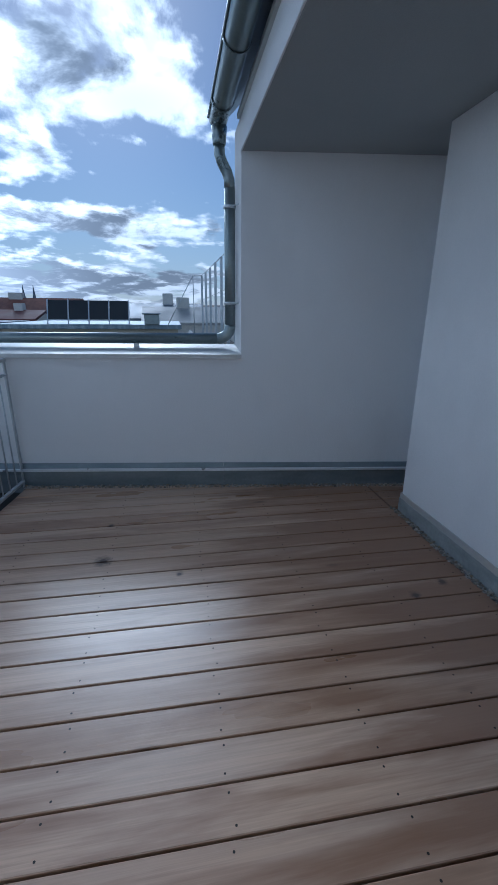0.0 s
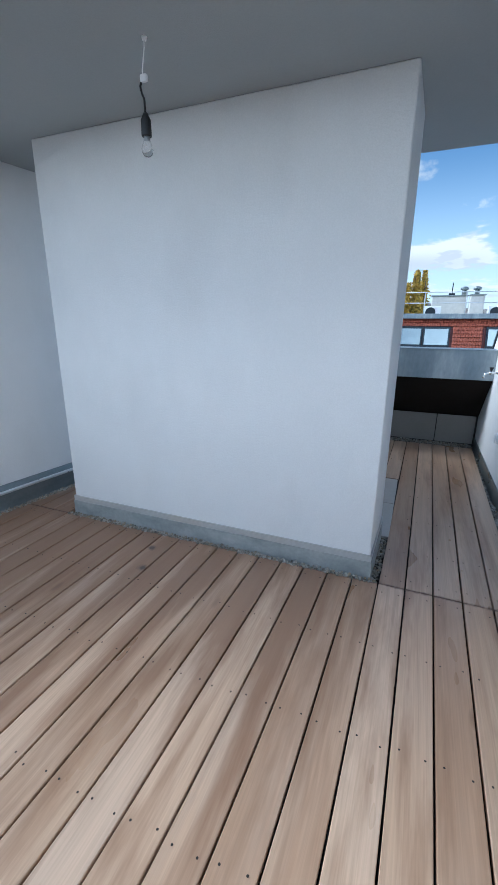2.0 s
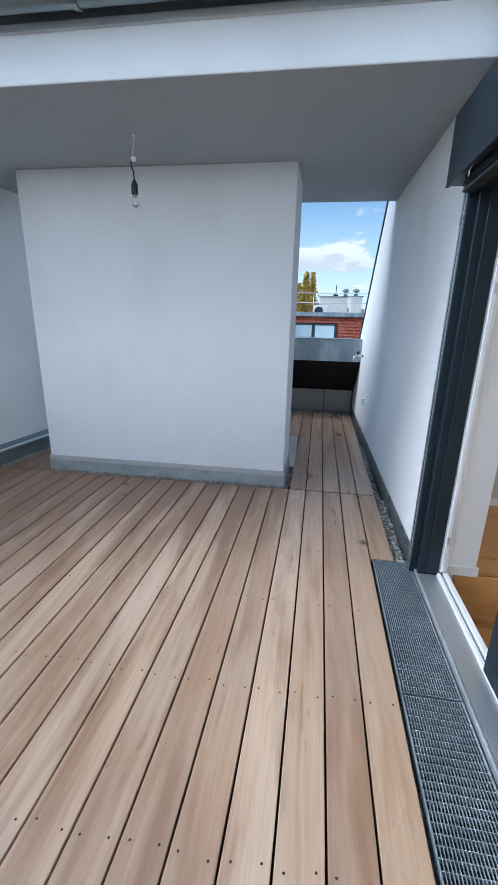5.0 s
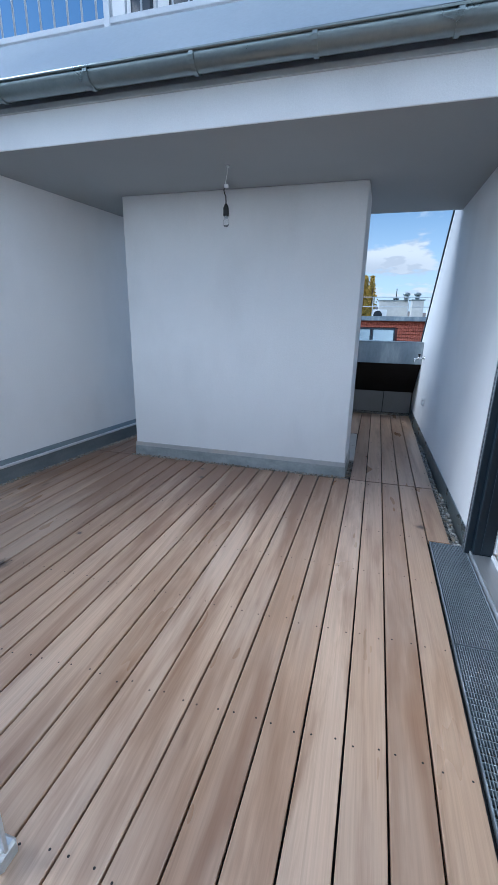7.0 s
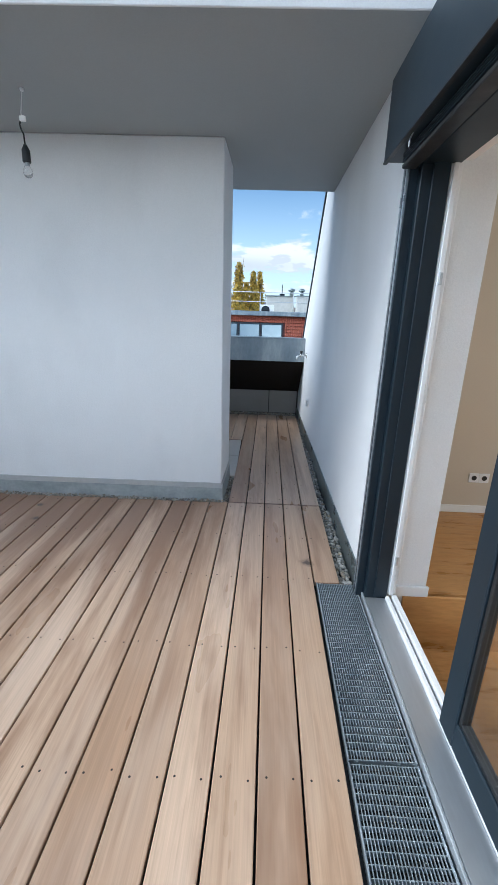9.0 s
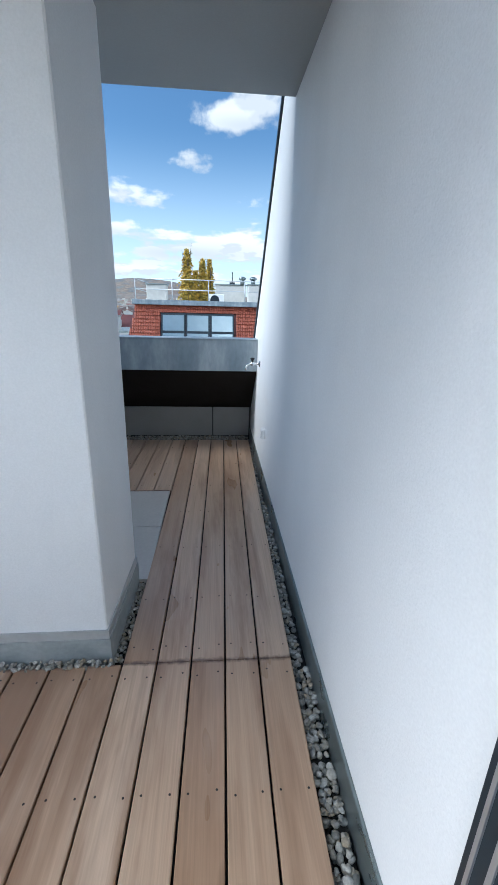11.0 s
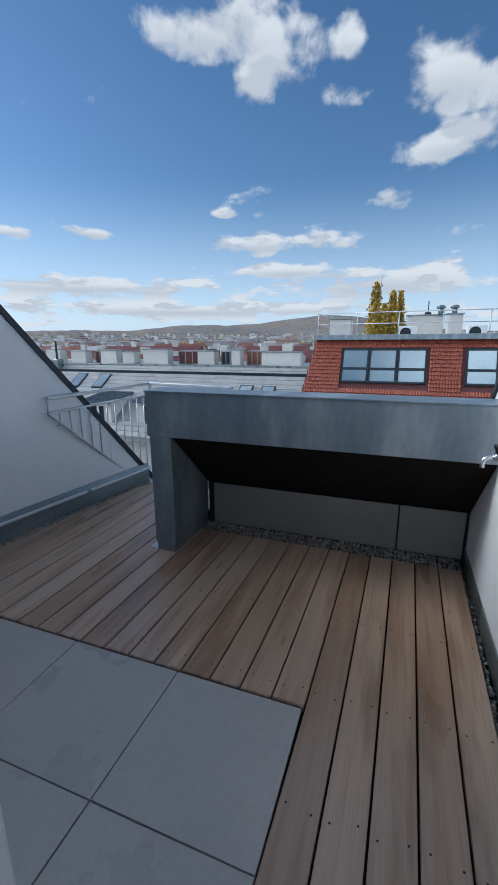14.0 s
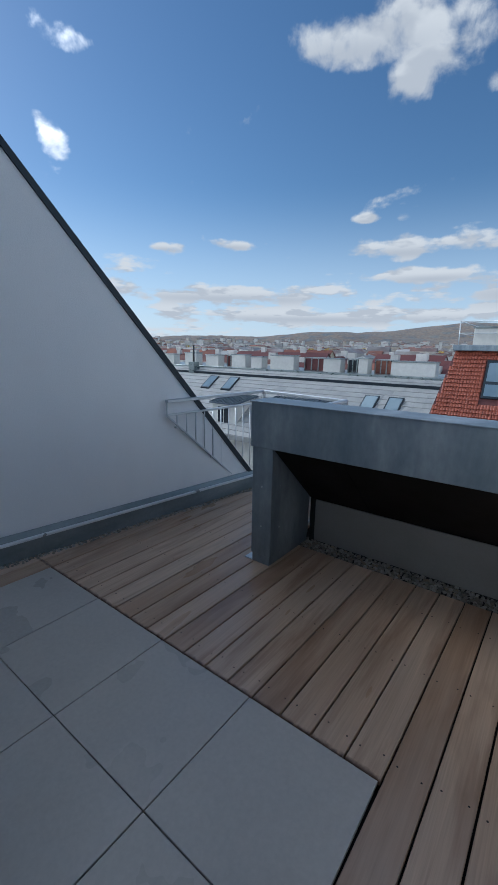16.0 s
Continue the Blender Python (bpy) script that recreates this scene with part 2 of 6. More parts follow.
M_PARQUET = material("oak_parquet", [(0.34, 0.155, 0.045), (0.52, 0.28, 0.10), (0.44, 0.215, 0.07)], (3, 16, 9), (14, 190, 80), 0.35, bump=0.04, detail=0.12)
M_ROOM = material("warm_white_interior_paint", [(0.54, 0.47, 0.37), (0.58, 0.51, 0.41)], (1, 1, 1), (90, 90, 90), 0.8, bump=0.05, detail=0.02)
M_GLASS = glass("window_glass", (0.93, 0.96, 0.95))
M_BULB = glass("bulb_glass", (1, 1, 1))
M_FLASH = material("grey_flashing_sheet", [(0.27, 0.30, 0.30), (0.37, 0.40, 0.40), (0.48, 0.50, 0.49)], (5, 5, 9), (40, 40, 40), 0.55, 0.25, 0.06, detail=0.10)
M_FLASH_DARK = material("blue_grey_flashing_sheet", [(0.16, 0.20, 0.22), (0.22, 0.26, 0.28), (0.28, 0.32, 0.34)], (5, 2, 9), (40, 40, 40), 0.42, 0.5, 0.05, detail=0.08)
M_GRATE = material("galvanised_grating", [(0.42, 0.48, 0.52), (0.52, 0.57, 0.60)], (9, 9, 9), (90, 90, 90), 0.4, 0.7, 0.05, detail=0.08)
M_ROOFSHEET = material("blue_grey_coated_sheet", [(0.26, 0.31, 0.36), (0.33, 0.38, 0.43)], (2, 2, 2), (40, 40, 40), 0.45, 0.2, 0.03, detail=0.05)
# highlight on the flashing's fold, put into a paler sheet colour
M_EDGE_GLINT = material("folded_edge_glint", [(0.70, 0.74, 0.77), (0.80, 0.83, 0.85)], (5, 5, 5), (60, 60, 60), 0.35, 0.6, 0.0, detail=0.05)
M_SCREW = material("dark_screw_steel", [(0.02, 0.018, 0.016), (0.04, 0.035, 0.03)], (50, 50, 50), (300, 300, 300), 0.6, 0.3, 0.0)
M_CAPSHEET = material("pale_coping_sheet", [(0.42, 0.44, 0.45), (0.55, 0.56, 0.55), (0.62, 0.58, 0.52)], (2, 1.2, 2), (30, 30, 30), 0.45, 0.35, 0.05, detail=0.06)


def wood_material():
    """Weathered larch-brown decking: grain along y, per-board tint, water stains, knots and painted soffit shade."""
    m = bpy.data.materials.new("decking_timber")
    m.use_nodes = True
    nt = m.node_tree
    N, L = nt.nodes.new, nt.links.new
    bsdf = nt.nodes["Principled BSDF"]
    tc = N("ShaderNodeTexCoord").outputs["Object"]
    rnd = N("ShaderNodeObjectInfo").outputs["Random"]
    sh = N("ShaderNodeVectorMath")
    sh.operation = "MULTIPLY_ADD"
    L(rnd, sh.inputs[0])
    sh.inputs[1].default_value = (17.0, 41.0, 5.0)
    L(tc, sh.inputs[2])

    def tex(src, sc, det, rg=0.55, dist=0.0):
        mp = N("ShaderNodeMapping")
        mp.inputs["Scale"].default_value = sc
        L(src, mp.inputs[0])
        n = N("ShaderNodeTexNoise")
        n.inputs["Scale"].default_value, n.inputs["Detail"].default_value = 1.0, det
        n.inputs["Roughness"].default_value, n.inputs["Distortion"].default_value = rg, dist
        L(mp.outputs[0], n.inputs["Vector"])
        return n.outputs["Fac"]

    def ramp(src, stops):
        r = N("ShaderNodeValToRGB")
        r.color_ramp.elements.remove(r.color_ramp.elements[1])
        for i, (p, c) in enumerate(stops):
            e = r.color_ramp.elements[0] if i == 0 else r.color_ramp.elements.new(p)
            e.position, e.color = p, (*c, 1)
        L(src, r.inputs[0])
        return r.outputs[0]

    def mixc(fac, a, b, mode="MIX"):
        n = N("ShaderNodeMix")
        n.data_type, n.blend_type = "RGBA", mode
        for sock, v in ((n.inputs["Factor"], fac), (n.inputs["A"], a), (n.inputs["B"], b)):
            if isinstance(v, (int, float)):
                sock.default_value = v
            elif isinstance(v, tuple):
                sock.default_value = (*v, 1)
            else:
                L(v, sock)
        return n.outputs["Result"]

    own = ramp(rnd, [(0.0, (0.42, 0.265, 0.165)), (0.2, (0.61, 0.43, 0.295)), (0.4, (0.50, 0.335, 0.22)), (0.6, (0.65, 0.465, 0.325)), (0.8, (0.46, 0.30, 0.19)), (1.0, (0.57, 0.40, 0.27))])
    streak = ramp(tex(sh.outputs[0], (26, 0.7, 6), 4.0, 0.6, 0.4), [(0.25, (0.74, 0.69, 0.64)), (0.40, (0.95, 0.94, 0.93)), (0.55, (1.0, 1.0, 1.0)), (0.75, (1.10, 1.09, 1.08))])
    grain = ramp(tex(sh.outputs[0], (150, 2.6, 30), 3.0, 0.65), [(0.3, (0.86, 0.85, 0.84)), (0.7, (1.08, 1.08, 1.08))])
    col = mixc(1.0, mixc(1.0, own, streak, "MULTIPLY"), grain, "MULTIPLY")
    grey = ramp(tex(sh.outputs[0], (3.0, 0.9, 3), 4.0, 0.55), [(0.46, (0, 0, 0)), (0.74, (0.35, 0.35, 0.35))])
    col = mixc(grey, col, (0.56, 0.46, 0.37))
    damp = ramp(tex(sh.outputs[0], (5.0, 0.75, 1), 4.0, 0.55, 0.3), [(0.56, (0, 0, 0)), (0.70, (0.6, 0.6, 0.6))])
    col = mixc(damp, col, (0.23, 0.115, 0.06))
    # wet brown patches on the boards before the shaft; the mask also paints the soffit's shade
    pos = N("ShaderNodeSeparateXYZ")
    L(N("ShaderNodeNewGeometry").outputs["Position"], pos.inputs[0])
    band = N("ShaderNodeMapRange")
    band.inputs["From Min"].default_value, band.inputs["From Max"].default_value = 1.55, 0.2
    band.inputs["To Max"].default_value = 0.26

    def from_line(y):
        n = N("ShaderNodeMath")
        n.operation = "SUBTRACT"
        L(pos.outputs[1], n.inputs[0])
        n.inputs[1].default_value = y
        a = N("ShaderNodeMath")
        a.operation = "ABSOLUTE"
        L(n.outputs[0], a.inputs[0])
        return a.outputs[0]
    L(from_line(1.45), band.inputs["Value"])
    damp_shade = N("ShaderNodeMath")
    # stains and painted shade keep to the boards away from the door wall
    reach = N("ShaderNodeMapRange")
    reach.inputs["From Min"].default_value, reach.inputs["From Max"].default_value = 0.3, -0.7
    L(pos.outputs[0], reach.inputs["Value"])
    damp_shade_mask = N("ShaderNodeMath")
    damp_shade_mask.operation = "MULTIPLY"
    L(band.outputs[0], damp_shade_mask.inputs[0])
    L(reach.outputs[0], damp_shade_mask.inputs[1])
    L(damp_shade_mask.outputs[0], damp_shade.inputs[0])
    L(tex(sh.outputs[0], (7.0, 0.75, 1), 5.0, 0.62, 0.3), damp_shade.inputs[1])
    col = mixc(ramp(damp_shade.outputs[0], [(0.50, (0, 0, 0)), (0.72, (0.80, 0.80, 0.80))]), col, (0.235, 0.12, 0.062))
    # dirty, damp end grain at the cross joints
    for line in (1.60, 3.405):
        add = N("ShaderNodeMath")
        add.operation = "MULTIPLY_ADD"
        L(tex(tc, (30, 30, 30), 3.0), add.inputs[0])
        add.inputs[1].default_value = 0.035
        L(from_line(line), add.inputs[2])
        side = N("ShaderNodeMath")
        side.operation = "LESS_THAN"
        L(pos.outputs[0], side.inputs[0])
        side.inputs[1].default_value = 2.0 if line < 3 else 0.13
        dirt = mixc(1.0, ramp(add.outputs[0], [(0.018, (0.85, 0.85, 0.85)), (0.034, (0, 0, 0))]), side.outputs[0], "MULTIPLY")
        col = mixc(dirt, col, (0.085, 0.032, 0.018))
    # sparse knots, stretched along the board
    mp = N("ShaderNodeMapping")
    mp.inputs["Scale"].default_value = (3.2, 1.1, 1.0)
    L(sh.outputs[0], mp.inputs[0])
    v = N("ShaderNodeTexVoronoi")
    v.inputs["Scale"].default_value, v.inputs["Randomness"].default_value = 1.0, 1.0
    L(mp.outputs[0], v.inputs["Vector"])
    knot = ramp(v.outputs["Distance"], [(0.0, (0.9, 0.9, 0.9)), (0.035, (0.5, 0.5, 0.5)), (0.075, (0, 0, 0))])
    col = mixc(knot, col, (0.10, 0.05, 0.03))
    # the few large knots that stand out on the deck
    for kx, ky, r in ((-1.903, -0.545, 0.062), (-1.297, 1.195, 0.035), (-1.375, 1.414, 0.035), (0.657, 0.771, 0.045), (-2.36, -0.56, 0.03), (-1.7, -0.08, 0.025)):
        d = N("ShaderNodeVectorMath")
        d.operation = "DISTANCE"
        geo = N("ShaderNodeNewGeometry").outputs["Position"]
        L(geo, d.inputs[0])
        d.inputs[1].default_value = (kx, ky, 0.0)
        wob = N("ShaderNodeMath")
        wob.operation = "MULTIPLY_ADD"
        L(tex(tc, (40, 25, 40), 2.0), wob.inputs[0])
        wob.inputs[1].default_value = r
        L(d.outputs["Value"], wob.inputs[2])
        f = ramp(wob.outputs[0], [(r * 0.85, (0.95, 0.95, 0.95)), (r * 1.1, (0.5, 0.5, 0.5)), (r * 1.6, (0, 0, 0))])
        col = mixc(f, col, (0.055, 0.03, 0.022))
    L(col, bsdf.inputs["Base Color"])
    rr = N("ShaderNodeMapRange")
    rr.inputs["To Min"].default_value, rr.inputs["To Max"].default_value = 0.20, 0.42
    L(tex(sh.outputs[0], (5, 1.2, 4), 3.0), rr.inputs["Value"])
    L(rr.outputs[0], bsdf.inputs["Roughness"])
    bsdf.inputs["Specular IOR Level"].default_value = 0.75
    b = N("ShaderNodeBump")
    b.inputs["Strength"].default_value, b.inputs["Distance"].default_value = 0.10, 0.003
    L(tex(sh.outputs[0], (110, 2.2, 20), 3.0, 0.6), b.inputs["Height"])
    L(b.outputs[0], bsdf.inputs["Normal"])
    return m


M_WOOD = wood_material()


# ---- building blocks ----
def box(bm, x0, y0, z0, x1, y1, z1, bevel=0.0):
    """A box into bm, its long edges eased by bevel."""
    vs = [bm.verts.new((x, y, z)) for z in (z0, z1) for x, y in ((x0, y0), (x1, y0), (x1, y1), (x0, y1))]
    fs = [bm.faces.new([vs[i] for i in q]) for q in ((3, 2, 1, 0), (4, 5, 6, 7), (0, 1, 5, 4), (1, 2, 6, 5), (2, 3, 7, 6), (3, 0, 4, 7))]
    if bevel:
        bmesh.ops.bevel(bm, geom=list({e for f in fs for e in f.edges}), offset=bevel, segments=1, affect="EDGES", profile=0.7)
    return bm


def boxed(*a, bevel=0.0):
    return box(bmesh.new(), *a, bevel=bevel)


def prism(points, lo, hi, axis="x", bevel=0.0):
    """A polygon in the two other axes, pushed from lo to hi along axis."""
    def at(p, v):
        return {"x": (v, p[0], p[1]), "y": (p[0], v, p[1]), "z": (p[0], p[1], v)}[axis]
    bm = bmesh.new()
    a, b = [bm.verts.new(at(p, lo)) for p in points], [bm.verts.new(at(p, hi)) for p in points]
    bm.faces.new(a), bm.faces.new(b)
    n = len(points)
    for i in range(n):
        bm.faces.new((a[i], a[(i + 1) % n], b[(i + 1) % n], b[i]))
    bmesh.ops.recalc_face_normals(bm, faces=bm.faces[:])
    if bevel:
        bmesh.ops.bevel(bm, geom=bm.edges[:], offset=bevel, segments=1, affect="EDGES", profile=0.7)
    return bm


def tube(bm, pts, r, n=12, cap=True):
    """A round pipe along pts."""
    rings = []
    pts = [Vector(p) for p in pts]
    side = None
    for i, p in enumerate(pts):
        d = (pts[min(i + 1, len(pts) - 1)] - pts[max(i - 1, 0)]).normalized()
        if side is None:
            side = d.orthogonal().normalized()
        side = (side - d * side.dot(d)).normalized()
        up = d.cross(side)
        rr = r[i] if isinstance(r, (list, tuple)) else r
        rings.append([bm.verts.new(p + (side * math.cos(a) + up * math.sin(a)) * rr) for a in (2 * math.pi * k / n for k in range(n))])
    for a, b in zip(rings, rings[1:]):
        for k in range(n):
            f = bm.faces.new((a[k], a[(k + 1) % n], b[(k + 1) % n], b[k]))
            f.smooth = True
    if cap:
        bm.faces.new(rings[0][::-1]), bm.faces.new(rings[-1])
    return bm


def tubed(pts, r, n=12, cap=True):
    return tube(bmesh.new(), pts, r, n, cap)


def mesh(name, bm, mat):
    me = bpy.data.meshes.new(name)
    bm.normal_update()
    bm.to_mesh(me)
    bm.free()
    for m in (mat if isinstance(mat, (list, tuple)) else [mat]):
        me.materials.append(m)
    return me


def part(name, bm, mat, parent=None, label=""):
    ob = new(name, mesh(name, bm, mat))
    ob.parent = parent
    return tagged(ob, label)


def structure(name, bm, mat, label, category="wall"):
    return tagged(part(name, bm, mat), label, category, kind="structure")


def thing(name, at, label, category, group=""):
    ob = new(name)
    ob.location = at
    ob.empty_display_size = 0.1
    return tagged(ob, label, category, group)


def local(ob, bm):
    """Moves a bmesh made in world coordinates into ob's own."""
    bmesh.ops.translate(bm, verts=bm.verts[:], vec=-Vector(ob.location))
    return bm


# ---- plan ----
WALL_R = 0.93                       # face of the wall with the sliding door
SOFFIT_Z = 2.58
FASCIA_Y, SOFFIT_BACK_Y = 0.48, 2.78
BLK_X0, BLK_X1, BLK_Y0, BLK_Y1 = -2.255, 0.03, 1.645, 2.20
PITCH = 0.1505                      # deck boards
SLANT = 0.017                       # the boards run very slightly off the walls
DECK_R = 0.818                      # outer board edge, at y = 0
JOINT_Y = 1.60
TILE_X, TILE_Y, TILE = 0.112, 3.40, 0.604
RAIL_Y, RAIL_X = -1.45, -0.72       # balustrade of the front terrace
LEFT_S = 0.14
BEAM_Y = 4.38


def left_x(y):
    """Face of the skewed wall on the side with the parapet."""
    return -3.04 + LEFT_S * y


# ---- walls ----
def roof_z(y):
    return 2.72 - 1.04 * (y - 3.25)


def build_walls():
    top = 3.49
    yt = 3.25 - (top - 2.72) / 1.04
    ye = 3.25 + (2.72 + 0.25) / 1.04
    DOOR_Y0, DOOR_Y1, DOOR_TOP = -2.25, 0.495, 2.16
    # right wall, in three pieces round the door opening
    structure("wall_right_rear", prism([(DOOR_Y1, -0.3), (DOOR_Y1, top), (yt, top), (ye, -0.25), (ye, -0.3)], WALL_R, WALL_R + 0.35), M_PLASTER, "white rendered gable wall with a sloping roof edge")
    structure("wall_right_lintel", boxed(WALL_R, DOOR_Y0, DOOR_TOP, WALL_R + 0.35, DOOR_Y1, top), M_PLASTER, "white rendered wall above the sliding door")
    structure("wall_right_front", boxed(WALL_R, -3.6, -0.3, WALL_R + 0.35, DOOR_Y0, top), M_PLASTER, "white rendered wall beside the sliding door")
    # sheet edging along the slope
    d = Vector((0, ye - yt, -0.25 - top)).normalized()
    n = Vector((0, -d.z, d.y))
    def edging(x0, x1, p, q, name):
        up = Vector((0, -(q - p).normalized().z, (q - p).normalized().y))
        bm = bmesh.new()
        for a, b in ((0.0, 0.035),):
            vs = [bm.verts.new(v) for v in ((x0, *(p + up * a)[1:]), (x1, *(p + up * a)[1:]), (x1, *(p + up * b)[1:]), (x0, *(p + up * b)[1:]),
                                            (x0, *(q + up * a)[1:]), (x1, *(q + up * a)[1:]), (x1, *(q + up * b)[1:]), (x0, *(q + up * b)[1:]))]
            for f in ((0, 1, 2, 3), (7, 6, 5, 4), (0, 4, 5, 1), (1, 5, 6, 2), (2, 6, 7, 3), (3, 7, 4, 0)):
                bm.faces.new([vs[i] for i in f])
        bmesh.ops.recalc_face_normals(bm, faces=bm.faces[:])
        return structure(name, bm, M_ANTHRACITE, "dark sheet-metal edging along the sloping wall top", "edging")
    edging(WALL_R - 0.015, WALL_R + 0.37, Vector((0, yt, top)), Vector((0, ye, -0.25)), "trim_gable_right")
    # left wall follows a skewed line; its upper edge slopes too
    la, lb = Vector((0, 3.46, 2.77)), Vector((0, 5.25, 0.68))
    k = (lb.z - la.z) / (lb.y - la.y)
    y_top, y_end = 3.46 + (top - 2.77) / k, 3.46 + (-0.3 - 2.77) / k

    def skew(points, t0, t1):
        """A (y, z) polygon on the skewed wall plane, from offset t0 to t1 behind its face."""
        bm = bmesh.new()
        a = [bm.verts.new((left_x(y) - t0, y, z)) for y, z in points]
        b = [bm.verts.new((left_x(y) - t1, y, z)) for y, z in points]
        bm.faces.new(a), bm.faces.new(b)
        for i in range(len(points)):
            j = (i + 1) % len(points)
            bm.faces.new((a[i], a[j], b[j], b[i]))
        bmesh.ops.recalc_face_normals(bm, faces=bm.faces[:])
        return bm
    def cope():
        bm = bmesh.new()
        prof = [(0.035, 1.118), (0.035, 1.150), (0.0, 1.158), (-0.36, 1.205), (-0.37, 1.16), (-0.36, 1.14), (0.028, 1.126)]
        a = [bm.verts.new((left_x(-3.6) + o, -3.6, z)) for o, z in prof]
        b = [bm.verts.new((left_x(0.483) + o, 0.483, z)) for o, z in prof]
        bm.faces.new(a), bm.faces.new(b)
        for i in range(len(prof)):
            j = (i + 1) % len(prof)
            bm.faces.new((a[i], a[j], b[j], b[i]))
        bmesh.ops.recalc_face_normals(bm, faces=bm.faces[:])
        return bm
    structure("wall_left", skew([(0.485, -0.3), (0.485, 2.80), (1.2, top), (y_top, top), (y_end, -0.3)], 0, 0.33), M_PLASTER, "white rendered side wall with a sloping roof edge")
    structure("wall_parapet", skew([(-3.6, -0.3), (-3.6, 1.135), (0.485, 1.135), (0.485, -0.3)], 0, 0.33), M_PLASTER, "white rendered parapet wall")
    structure("coping_parapet", cope(), M_CAPSHEET, "pale sheet-metal coping on the parapet", "coping")
    structure("trim_gable_left", skew([(y_top, top), (y_top + 0.02, top + 0.04), (y_end + 0.03, -0.28), (y_end, -0.32)], -0.015, 0.35), M_ANTHRACITE, "dark sheet-metal edging along the sloping wall top", "edging")
    # base flashing of the left wall: kicked out at the top, with seams
    for y0, y1 in ((-3.6, -1.75), (-1.747, 0.33), (0.333, 2.35), (2.353, 4.53), (4.533, 5.75)):
        bm = bmesh.new()
        prof = [(0.0, 0.205), (0.012, 0.205), (0.028, 0.168), (0.05, 0.162), (0.05, 0.150), (0.034, 0.148), (0.034, -0.06), (0.0, -0.06)]
        a = [bm.verts.new((left_x(y0) + o, y0, z)) for o, z in prof]
        b = [bm.verts.new((left_x(y1) + o, y1, z)) for o, z in prof]
        bm.faces.new(a), bm.faces.new(b)
        for i in range(len(prof)):
            j = (i + 1) % len(prof)
            bm.faces.new((a[i], a[j], b[j], b[i]))
        bmesh.ops.recalc_face_normals(bm, faces=bm.faces[:])
        # separate pale strip paints the sky light caught by the fold
        le = bmesh.new()
        pr = [(0.050, 0.1465), (0.060, 0.1465), (0.060, 0.162), (0.043, 0.1695)]
        a = [le.verts.new((left_x(y0) + o, y0, z)) for o, z in pr]
        b = [le.verts.new((left_x(y1) + o, y1, z)) for o, z in pr]
        le.faces.new(a), le.faces.new(b)
        for i in range(4):
            le.faces.new((a[i], a[(i + 1) % 4], b[(i + 1) % 4], b[i]))
        bmesh.ops.recalc_face_normals(le, faces=le.faces[:])
        structure("trim_flashing_edge", le, M_EDGE_GLINT, "folded edge of the base flashing, its highlight put into the colour", "edging")
        structure("flashing_left", bm, M_FLASH_DARK, "grey zinc base flashing along the side wall", "flashing")
    # right wall base flashing
    structure("flashing_right", boxed(WALL_R - 0.012, 0.50, -0.06, WALL_R, 4.98, 0.10, bevel=0.003), M_ZINC, "narrow grey zinc flashing at the foot of the wall", "flashing")
    # the free-standing block
    structure("wall_block", prism([(BLK_X0, BLK_Y0), (BLK_X1, BLK_Y0), (BLK_X1 + 0.018, BLK_Y1), (BLK_X0, BLK_Y1)], -0.1, SOFFIT_Z, "z", bevel=0.006), M_PLASTER, "white rendered shaft standing on the terrace")
    bm = bmesh.new()
    f = 0.012
    strip, flash = bmesh.new(), bm
    for bm, z0, z1, o in ((bm, -0.06, 0.105, f), (strip, 0.1055, 0.148, f - 0.004)):
        vs = [(BLK_X0 - o, BLK_Y0 - o), (BLK_X1 + o, BLK_Y0 - o), (BLK_X1 + 0.018 + o, BLK_Y1 + o), (BLK_X0 - o, BLK_Y1 + o)]
        lo, hi = [bm.verts.new((*p, z0)) for p in vs], [bm.verts.new((*p, z1)) for p in vs]
        bm.faces.new(lo[::-1]), bm.faces.new(hi)
        for i in range(4):
            bm.faces.new((lo[i], lo[(i + 1) % 4], hi[(i + 1) % 4], hi[i]))
    structure("trim_flashing_block", strip, M_CAPSHEET, "pale clamping strip on top of the shaft flashing", "edging")
    structure("flashing_block", flash, M_FLASH, "weathered zinc flashing round the foot of the shaft", "flashing")
    # soffit slab, fascia and roof above
    xl0, xl1 = left_x(FASCIA_Y), left_x(SOFFIT_BACK_Y)
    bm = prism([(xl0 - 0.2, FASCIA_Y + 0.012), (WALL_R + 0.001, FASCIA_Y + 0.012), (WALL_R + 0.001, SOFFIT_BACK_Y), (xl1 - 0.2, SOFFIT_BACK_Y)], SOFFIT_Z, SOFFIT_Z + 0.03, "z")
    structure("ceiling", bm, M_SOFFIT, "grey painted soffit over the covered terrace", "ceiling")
    structure("wall_fascia", boxed(xl0 - 0.02, FASCIA_Y, SOFFIT_Z - 0.002, WALL_R, FASCIA_Y + 0.0115, 2.79, bevel=0.003), M_PLASTER, "white rendered fascia under the gutter")
    structure("flashing_eave", boxed(xl0 - 0.03, FASCIA_Y - 0.022, 2.782, WALL_R, FASCIA_Y + 0.1, 2.812), M_CAPSHEET, "weathered metal drip edge above the fascia", "flashing")
    structure("roof_slope_front", prism([(0.40, 2.83), (1.06, 3.49), (1.06, 3.52), (0.385, 2.855)], xl0 - 0.2, WALL_R, "x"), M_ROOFSHEET, "blue-grey sheet-metal roof slope above the gutter", "roof")
